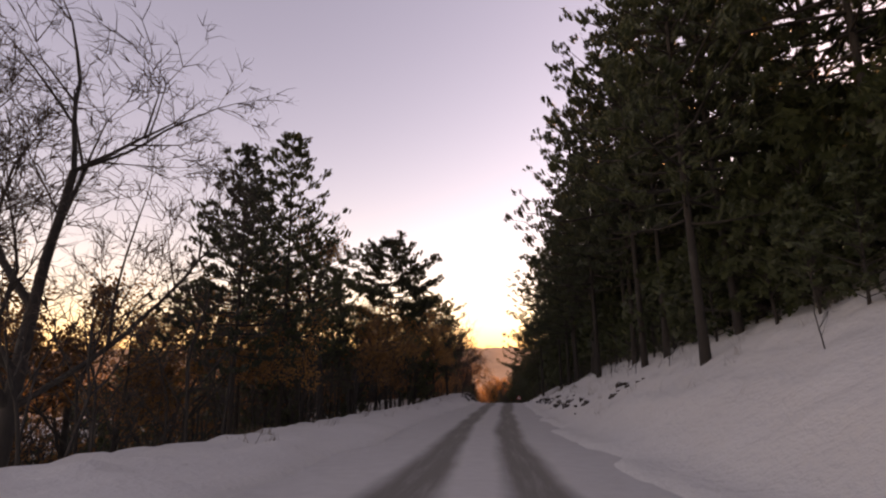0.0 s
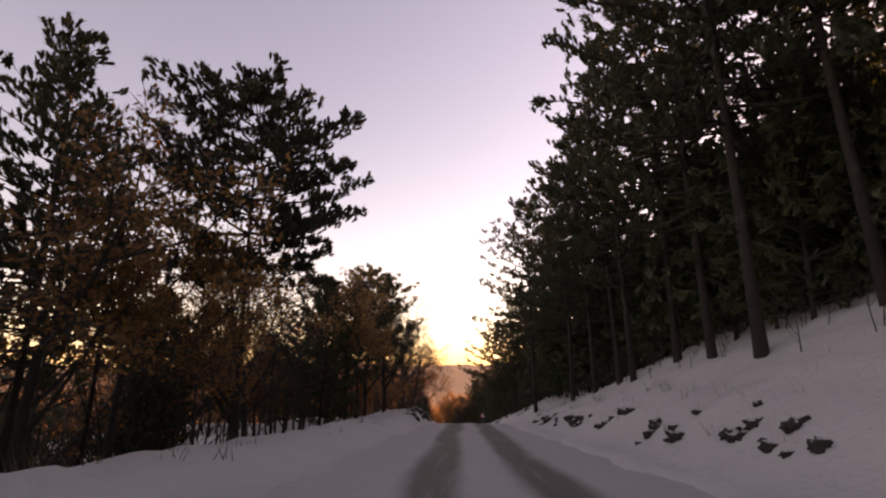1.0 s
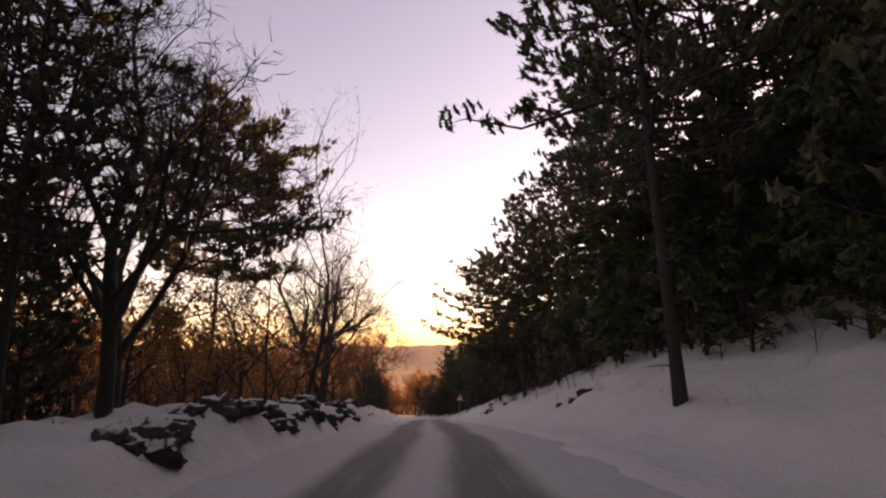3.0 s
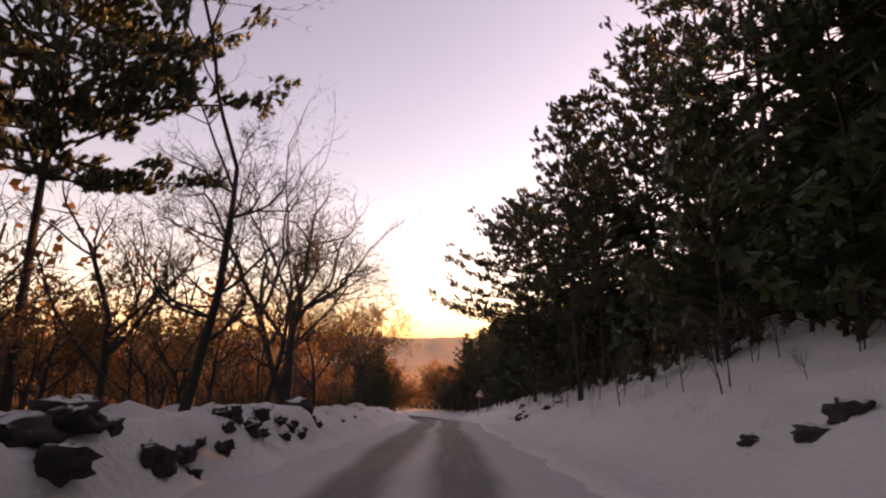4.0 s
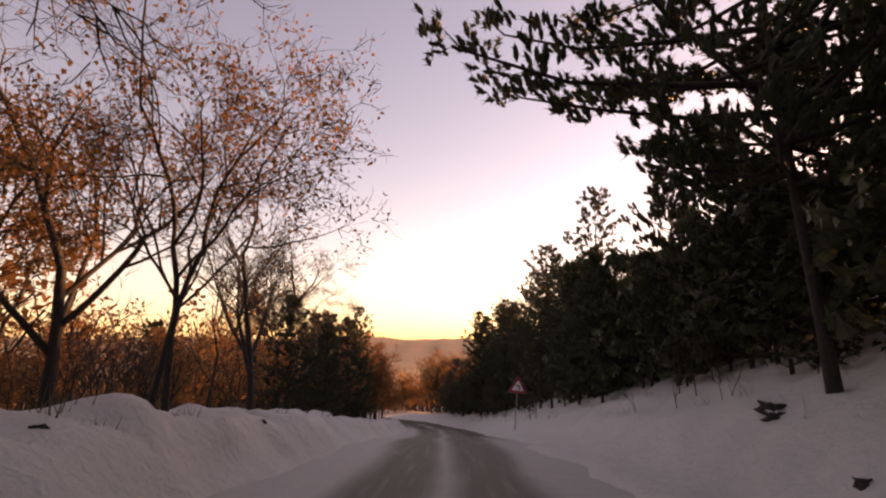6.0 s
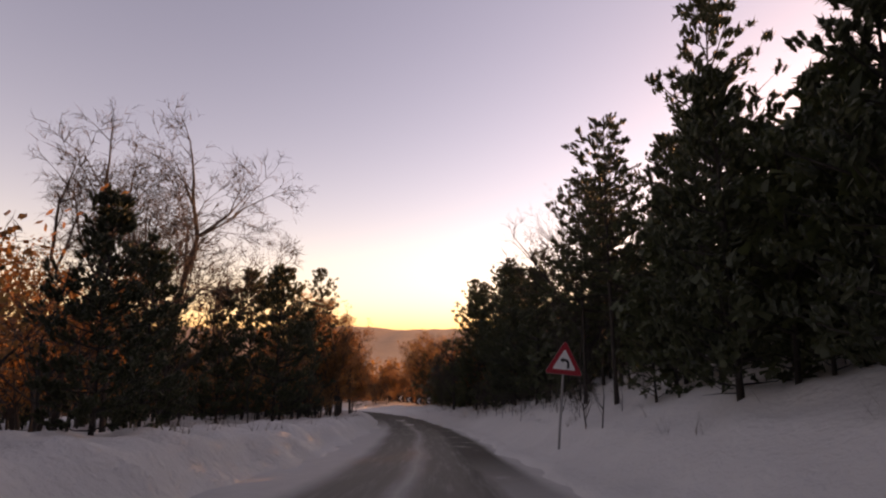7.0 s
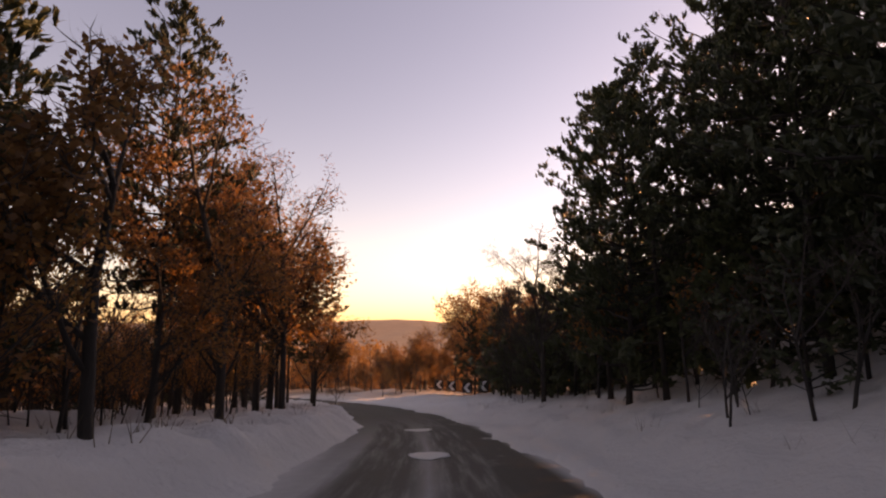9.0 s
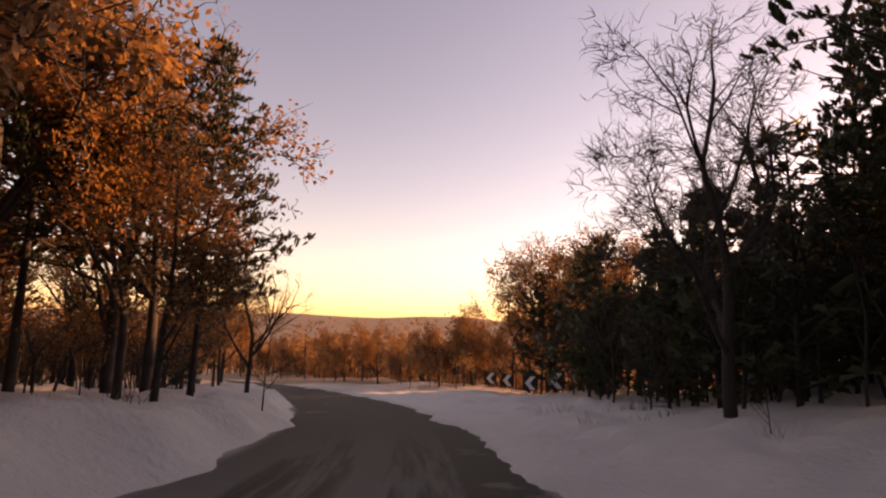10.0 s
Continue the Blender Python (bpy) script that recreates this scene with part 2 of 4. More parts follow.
def build_ground():
    xs, ys = spread(-13, 9, 0.22, 4500, 1.16), spread(-4, 150, 0.28, 4500, 1.16)
    gx, gy = np.meshgrid(xs, ys)
    z = land(gx.ravel(), gy.ravel())
    verts = np.stack([gx.ravel(), gy.ravel(), z], 1).tolist()
    nx, ny = len(xs), len(ys)
    faces = [(j * nx + i, j * nx + i + 1, (j + 1) * nx + i + 1, (j + 1) * nx + i) for j in range(ny - 1) for i in range(nx - 1)]
    me = from_arrays("ground", verts, faces, SNOW)
    tagged(new("ground", me), "snow-covered hillside falling away to a brown wooded valley", "ground", kind="structure")


def build_road():
    across = np.linspace(-3.0, 3.0, 25)
    keep = (S > -30) & (S < 235)
    mid, tan, s = MID[keep], TAN[keep], S[keep]
    n, verts, uvs = len(across), [], []
    for m, t, v in zip(mid, tan, s):
        for u in across:
            rut = 0.025 * (math.exp(-((u - 0.85) / 0.3) ** 2) + math.exp(-((u + 0.75) / 0.3) ** 2))
            verts.append((m[0] + t[1] * u, m[1] - t[0] * u, m[2] - rut - 0.012 * u * u * 0.3))
            uvs.append((u, v))
    faces = [(j * n + i, j * n + i + 1, (j + 1) * n + i + 1, (j + 1) * n + i) for j in range(len(mid) - 1) for i in range(n - 1)]
    me = from_arrays("road", verts, faces, ROAD)
    layer = me.uv_layers.new(name="UVMap")
    for loop in me.loops:
        layer.data[loop.index].uv = uvs[loop.vertex_index]
    tagged(new("road", me), "narrow country road of packed dirty snow wearing through to wet asphalt", "road", kind="structure")


build_ground()
build_road()


# ---- trees ----
class Mesher:
    """Gathers tubes, spindles and blades into one mesh."""
    def __init__(self):
        self.v, self.f = [], []

    def tube(self, points, radii, sides=6):
        base = len(self.v)
        pts = [Vector(p) for p in points]
        for i, p in enumerate(pts):
            way = (pts[min(i + 1, len(pts) - 1)] - pts[max(i - 1, 0)]).normalized()
            side = way.cross(Vector((0.31, 0.95, 0.05))).normalized()
            up = way.cross(side)
            for j in range(sides):
                a = 2 * math.pi * j / sides
                self.v.append(tuple(p + (side * math.cos(a) + up * math.sin(a)) * radii[i]))
        for i in range(len(pts) - 1):
            for j in range(sides):
                k = (j + 1) % sides
                self.f.append((base + i * sides + j, base + i * sides + k, base + (i + 1) * sides + k, base + (i + 1) * sides + j))

    def blade(self, p, way, side, length, width):
        n = len(self.v)
        self.v += [tuple(p - side * width * 0.5), tuple(p + side * width * 0.5), tuple(p + way * length)]
        self.f.append((n, n + 1, n + 2))

    def spindle(self, p, way, length, radius, sides=4, rings=(0.25, 0.72)):
        """A closed pod round an axis."""
        n = len(self.v)
        side = way.orthogonal().normalized()
        up = way.cross(side)
        self.v += [tuple(p), tuple(p + way * length)]
        for u in rings:
            for j in range(sides):
                a = 2 * math.pi * (j + u) / sides
                self.v.append(tuple(p + way * length * u + (side * math.cos(a) + up * math.sin(a)) * radius))
        last = n + 2 + sides * (len(rings) - 1)
        for j in range(sides):
            k = (j + 1) % sides
            self.f += [(n, n + 2 + k, n + 2 + j), (n + 1, last + j, last + k)]
            for i in range(len(rings) - 1):
                o = n + 2 + i * sides
                self.f.append((o + j, o + k, o + sides + k, o + sides + j))

    def leaf(self, p, way, side, length, width):
        n = len(self.v)
        mid = p + way * length * 0.5
        self.v += [tuple(p), tuple(mid + side * width * 0.5), tuple(p + way * length), tuple(mid - side * width * 0.5)]
        self.f.append((n, n + 1, n + 2, n + 3))

    def mesh(self, name, material, smooth=True):
        return from_arrays(name, self.v, self.f, material, smooth)


def unit(r):
    z, a = r.uniform(-1, 1), r.uniform(0, 2 * math.pi)
    q = math.sqrt(1 - z * z)
    return Vector((q * math.cos(a), q * math.sin(a), z))


def tuft(m, r, p, way, size, blades):
    """A brush of needles round the end of a shoot."""
    if blades < 2:
        for _ in range(5):
            to = (way * 0.6 + unit(r)).normalized()
            m.blade(p - to * size * 0.5 + unit(r) * size * 0.2, to, to.orthogonal().normalized(), size * 1.05, size * 0.34)
        return
    m.spindle(p - way * size * 0.5, way, size * 1.05, size * 0.16, 4, (0.35, 0.8))
    for i in range(blades):
        out = way.cross(unit(r))
        out = out.normalized() if out.length > 1e-3 else way.orthogonal().normalized()
        to = (way * r.uniform(0.25, 1.0) + out * r.uniform(0.5, 1.0)).normalized()
        at = p + way * size * (-0.45 + 0.75 * (i + r.random()) / blades)
        m.blade(at, to, way.cross(out), size * r.uniform(0.42, 0.72), size * 1.25 / blades)


def pine_meshes(seed, height, crown, reach, whorls, per, tufts, blades, size, flat=0.0, open_top=0.75, droop=0.12, sub=2, tight=1.0, cone=1.25):
    """Trunk with boughs in whorls, and needles at the ends of the boughs' shoots."""
    r = random.Random(seed)
    wood, needles = Mesher(), Mesher()
    bend = Vector((r.uniform(-0.025, 0.025), r.uniform(-0.025, 0.025), 0)) * height

    def axis(t):
        return Vector((bend.x * math.sin(t * 2.6), bend.y * math.sin(t * 3.1), height * t))
    girth = 0.0066 * height + 0.018
    n = 12
    wood.tube([axis(i / n) - Vector((0, 0, 0.5 if i == 0 else 0)) for i in range(n + 1)],
              [girth * (1.3 if i == 0 else 1) * (1 - 0.93 * i / n) + 0.008 for i in range(n + 1)], 8)
    for _ in range(int(34 * crown) if blades > 1 else 0):                      # dead stubs under the crown
        t = r.uniform(0.12, 1) * crown
        a, l = r.uniform(0, 7), r.uniform(0.3, 1.5)
        p = axis(t)
        way = Vector((math.cos(a), math.sin(a), r.uniform(-0.25, 0.1)))
        wood.tube([p, p + way * l * 0.5, p + way * l + Vector((0, 0, -0.05 * l))], [0.02, 0.013, 0.004], 3)
    for w in range(whorls):
        t = crown + (1 - crown) * (w + 0.3) / whorls
        q = (t - crown) / (1 - crown)
        shape = min(1.0, 0.55 + 1.9 * q) * (1 - q ** (cone + flat * 3)) ** open_top + 0.06
        gone = r.uniform(0, 0.3)
        for b in range(per):
            if r.random() < gone:
                continue
            a = 2 * math.pi * (b + 0.37 * w + r.uniform(-0.25, 0.25)) / per
            length = reach * shape * r.uniform(0.55, 1.15)
            lift = (0.9 - 1.2 * flat) * q ** 1.5 - 0.02 - droop * (1 - q) + r.uniform(-0.14, 0.14)
            out = Vector((math.cos(a), math.sin(a), 0))
            p0 = axis(t) + Vector((0, 0, r.uniform(-0.15, 0.15)))
            pts = [p0 + out * length * u + Vector((0, 0, length * (lift * u + 0.26 * u * u * u))) + unit(r) * 0.05 * length * u for u in (0, 0.3, 0.6, 0.85, 1.0)]
            rad = 0.014 + 0.011 * length
            if blades < 2:
                wood.tube([pts[0], pts[4]], [rad, 0.006], 3)
            else:
                wood.tube(pts, [rad, rad * 0.75, rad * 0.5, rad * 0.3, 0.004], 4)
            count = max(2, int(round(tufts * (0.3 + 0.7 * length / reach))))
            for i in range(count):
                u = 1 - 0.72 * ((i + r.random()) / count) ** tight
                k = min(3, int(np.searchsorted((0.3, 0.6, 0.85), u)))
                lo, hi = (0, 0.3, 0.6, 0.85)[k], (0.3, 0.6, 0.85, 1.0)[k]
                base = pts[k].lerp(pts[k + 1], (u - lo) / (hi - lo))
                side = out.cross(Vector((0, 0, 1))) * r.choice((-1, 1))
                spray = (out * r.uniform(0.3, 0.9) + side * r.uniform(0.0, 1.1) + Vector((0, 0, r.uniform(0.0, 0.45)))).normalized()
                end = base + spray * min(0.9, r.uniform(0.08, 0.34) * (0.4 + 0.6 * length)) * (1.15 - 0.6 * u)
                if blades > 1:
                    wood.blade(base, (end - base).normalized(), side, (end - base).length, 0.02)
                for j in range(sub):
                    lean = (spray * 0.6 + Vector((0, 0, r.uniform(0.3, 1.0))) + unit(r) * 0.4).normalized()
                    o = unit(r) * 0.17
                    tuft(needles, r, end + Vector((o.x, o.y, o.z * 0.55)) * (j > 0) * (1.0 + 0.1 * length) + lean * size * 0.3, lean, size * r.uniform(0.8, 1.2), blades)
    for j in range(7):
        tuft(needles, r, axis(1) + Vector((0, 0, -0.22 * j + 0.15)) + unit(r) * 0.05 * j, (Vector((0, 0, 1)) + unit(r) * 0.1 * j).normalized(), size, blades)
    return wood, needles


def ribbon(m, p, way, length, width, r):
    """A fine twig: two bent slivers."""
    side = way.cross(unit(r))
    side = side.normalized() * width * 0.5 if side.length > 1e-3 else way.orthogonal().normalized() * width * 0.5
    mid = p + way * length * 0.55
    end = p + (way + unit(r) * 0.35).normalized() * length
    n = len(m.v)
    m.v += [tuple(p - side), tuple(p + side), tuple(mid + side * 0.7), tuple(mid - side * 0.7), tuple(end)]
    m.f += [(n, n + 1, n + 2, n + 3), (n + 3, n + 2, n + 4)]
    return mid, end


def grow(meshers, r, p, way, length, radius, level, tips, gnarl, fork, up=0.06, root=None, leader=False):
    """A bough that wanders, tapers and forks into finer ones: stem and limbs, branches, twigs."""
    m = meshers[2 if level > fork else 0 if fork < 3 else min(2, level // 2)]
    if level > fork:
        mid, end = ribbon(m, p, way, length * 1.0, 0.021, r)
        tips.append((mid, way))
        tips.append((end, way))
        return
    n = 10 if leader else 6 if level < 2 else 4 if level == 2 else 2
    pts, at = [p], way
    for i in range(n):
        at = (at + unit(r) * gnarl * (0.6 + 0.25 * level) + Vector((0, 0, up))).normalized()
        pts.append(pts[-1] + at * length / n)
    end = radius * (0.4 if leader else 0.7 if level < 3 else 0.5)
    base, sides = len(m.v), (8 if radius > 0.06 else 5) if level == 0 else (6 if radius > 0.04 else 4) if level == 1 else 4 if level == 2 else 3
    m.tube(pts, [radius + (end - radius) * i / n for i in range(n + 1)], sides)
    if root and root[0] is m:                              # grown together with its parent
        m.f.append((root[1], base, base + 1))
    kids = r.choice((4, 5)) if level == 0 else r.choice((3, 4)) if level < 3 else 4
    if leader:                                             # side limbs all the way up
        for i in range(15):
            k = 3 + i % 8
            spin = at.orthogonal()
            spin.rotate(Matrix.Rotation(2.4 * i + r.uniform(-0.5, 0.5), 3, at))
            thick = radius + (end - radius) * k / n
            grow(meshers, r, pts[k], (at * r.uniform(0.25, 0.8) + spin).normalized(), length * r.uniform(0.14, 0.3) * (1.25 - 0.06 * k), thick * r.uniform(0.35, 0.6), 1, tips, gnarl * 1.5, fork, up, (m, base + k * sides))
        kids = 2
    for i in range(kids):
        k = r.randint(max(1, n - 3), n) if i else n
        spin = at.orthogonal()
        spin.rotate(Matrix.Rotation(r.uniform(0, 2 * math.pi), 3, at))
        lean = r.uniform(0.45, 1.0) if i else r.uniform(0.1, 0.4)
        grow(meshers, r, pts[k], (at + spin * lean).normalized(), length * r.uniform(0.5, 0.78), end * r.uniform(0.58, 0.86) if i else end * 0.94, level + 1, tips, gnarl, fork, up, (m, base + k * sides))


def broadleaf_meshes(seed, height, trunk, girth, fork=3, gnarl=0.2, stems=1, leaves=0, leaf=0.12, lean=(0, 0), spread_out=0.0, twigs=2, up=0.06, bole=0.0, leader=False):
    r = random.Random(seed)
    meshers, foliage, tips = [Mesher(), Mesher(), Mesher()], Mesher(), []
    if bole:                                               # a short stout butt that the stems part from
        meshers[0].tube([(0, 0, -0.5), (0.03, 0, 0.1), (0, 0.04, bole * 0.6), (0, 0, bole), (0, 0, bole + 0.12)], [girth * 2.5, girth * 1.95, girth * 1.7, girth * 1.75, girth * 0.8], 12)
    for i in range(stems):
        a = 2 * math.pi * i / max(1, stems) + r.uniform(-0.4, 0.4)
        way = Vector((lean[0] + spread_out * math.cos(a), lean[1] + spread_out * math.sin(a), 1)).normalized()
        foot = Vector((0.14 * math.cos(a), 0.14 * math.sin(a), bole - 0.35)) if stems > 1 else Vector((0, 0, -0.4))
        grow(meshers, r, foot, way, height * trunk * r.uniform(0.85, 1.1), girth, 0, tips, gnarl * 0.5 if stems == 1 else gnarl * 0.6, fork, up, (meshers[0], 0) if meshers[0].v else None, leader)
    for p, way in tips:
        for _ in range(twigs):
            ribbon(meshers[2], p, (way + unit(r) * 0.9).normalized(), r.uniform(0.25, 0.55), 0.016, r)
        if r.random() < 0.7:
            for _ in range(leaves):
                way2 = unit(r)
                foliage.leaf(p + unit(r) * 0.22, way2, way2.orthogonal().normalized(), leaf * r.uniform(0.7, 1.3), leaf * r.uniform(0.5, 0.8))
    f = height / max(v[2] for m in meshers for v in m.v)      # bring the whole to its height
    for m in (*meshers, foliage):
        m.v = [(x * f, y * f, z * f) for x, y, z in m.v]
    return (*meshers, foliage)


PROTOS = {}


def keep_proto(key, thing, parts, label, category, group):
    made = [(name, m.mesh(name, mat, smooth)) for name, m, mat, smooth in parts if m.f]
    PROTOS[key] = (thing, made, label, category, group)


def plant(key, x, y, scale=1.0, turn=0.0, sink=0.0, lean=(0, 0), label=""):
    thing, parts, text, category, group = PROTOS[key]
    root = new(thing)
    for part_name, me in parts:
        ob = new(part_name, me)
        ob.parent = root
    root.matrix_world = pose(x, y, ground_z(x, y) - sink, lean[0], lean[1], turn) @ Matrix.Diagonal((scale, scale, scale, 1))
    return tagged(root, label or text, category, group)


def pine(key, label, *args, **kw):
    wood, needles = pine_meshes(*args, **kw)
    keep_proto(key, "pine_tree", [("trunk", wood, PINE_BARK, True), ("crown", needles, NEEDLES, False)], label, "pine tree", "pine trees of the wood")


def broad(key, thing, label, category, group, *args, **kw):
    stem, boughs, twigs, foliage = broadleaf_meshes(*args, **kw)
    keep_proto(key, thing, [("trunk", stem, OAK_BARK, True), ("bough", boughs, OAK_BARK, True), ("crown", twigs, TWIGS, False),
                            ("foliage", foliage, DRY, False)], label, category, group)


# heights here are for scale 1
pine("tall_a", "tall dark green black pine on the snowy roadside slope", 11, 15.0, 0.30, 4.6, 21, 5, 8, 8, 0.30, sub=5, open_top=0.9)
pine("tall_b", "tall dark green black pine on the snowy roadside slope", 12, 15.0, 0.24, 4.0, 22, 5, 6, 8, 0.31, sub=5, open_top=0.9)
pine("tall_c", "tall pine with a thin dark crown in the wood", 19, 15.0, 0.36, 3.3, 16, 5, 5, 7, 0.38, sub=4)
pine("hero_left", "dark pine with a bare lower trunk and spreading boughs", 13, 11.7, 0.42, 4.0, 13, 6, 16, 12, 0.28, flat=0.5, droop=0.03, tight=1.1, sub=6)
pine("hero_right", "dark pine with long open boughs reaching over the road", 14, 11.4, 0.27, 5.1, 15, 6, 17, 12, 0.28, flat=0.35, droop=0.03, tight=0.8, sub=6)
pine("young_a", "bushy young green pine with boughs down to the snow", 15, 8.0, 0.04, 2.7, 18, 6, 5, 7, 0.32, open_top=1.0, droop=-0.12, sub=4)
pine("young_b", "bushy young green pine with boughs down to the snow", 16, 7.0, 0.04, 2.3, 16, 6, 5, 7, 0.32, open_top=1.0, droop=-0.15, sub=4)
pine("deep_a", "slim dark pine deep in the wood", 17, 13.0, 0.25, 3.0, 14, 4, 5, 1, 0.6, sub=1)
pine("deep_b", "slim dark pine deep in the wood", 18, 12.0, 0.10, 2.8, 15, 4, 5, 1, 0.6, sub=1)
pine("low", "low dark pine growth under the wood", 20, 5.0, 0.04, 2.0, 9, 5, 3, 1, 0.38, sub=2, open_top=1.0, droop=-0.1)
BARE = ("bare_tree", "leafless broadleaved tree with fine dark twigs", "bare tree", "bare trees of the wood")
LEAFY = ("oak_tree", "oak still holding its dry brown leaves", "oak tree", "brown oaks of the wood")
THIN = ("sapling", "thin leafless sapling standing in the snow", "sapling", "saplings of the wood")
RUST = ("oak_sapling", "young oak with rusty dry leaves in the snow", "sapling", "rusty saplings of the wood")
broad("oak_wide", "oak_tree", "spreading leafless oak with gnarled limbs on the snowbank", "oak tree", "bare trees of the wood", 21, 11.5, 0.33, 0.17, fork=4, gnarl=0.42, stems=3, spread_out=0.28, up=0.06, twigs=1, bole=0.9)
broad("bare_tall", *BARE, 22, 11.0, 0.36, 0.15, fork=4, gnarl=0.17, twigs=3)
broad("bare_high", *BARE, 35, 13.5, 0.85, 0.26, fork=3, gnarl=0.28, lean=(0.2, 0.0), twigs=3, leader=True)
broad("bare_mid", *BARE, 23, 9.0, 0.32, 0.12, fork=3, gnarl=0.2)
broad("bare_slim", *BARE, 24, 9.0, 0.85, 0.09, fork=3, gnarl=0.2, leader=True)
broad("leafy_a", *LEAFY, 25, 9.0, 0.33, 0.10, fork=3, gnarl=0.2, leaves=20, leaf=0.1)
broad("leafy_b", *LEAFY, 26, 8.0, 0.30, 0.085, fork=3, gnarl=0.22, leaves=14, leaf=0.095)
broad("leafy_c", "oak_tree", "slender oak with a few dry brown leaves on its twigs", "oak tree", "brown oaks of the wood", 36, 8.6, 0.46, 0.08, fork=4, gnarl=0.5, leaves=2, leaf=0.12, lean=(0.1, 0.0), twigs=1, up=0.02)
broad("thin_a", *THIN, 27, 4.5, 0.42, 0.035, fork=1, gnarl=0.14, twigs=3)
broad("thin_b", *THIN, 28, 3.6, 0.42, 0.03, fork=1, gnarl=0.18, stems=2, spread_out=0.25)
broad("rust_a", *RUST, 29, 4.6, 0.36, 0.045, fork=2, gnarl=0.18, leaves=9, leaf=0.09, twigs=1)
broad("rust_b", *RUST, 30, 3.6, 0.36, 0.04, fork=1, gnarl=0.2, stems=2, spread_out=0.3, leaves=16, leaf=0.09, twigs=1)
broad("rust_far", *RUST, 32, 5.0, 0.42, 0.04, fork=1, gnarl=0.2, stems=3, spread_out=0.25, leaves=5, leaf=0.16, twigs=1)

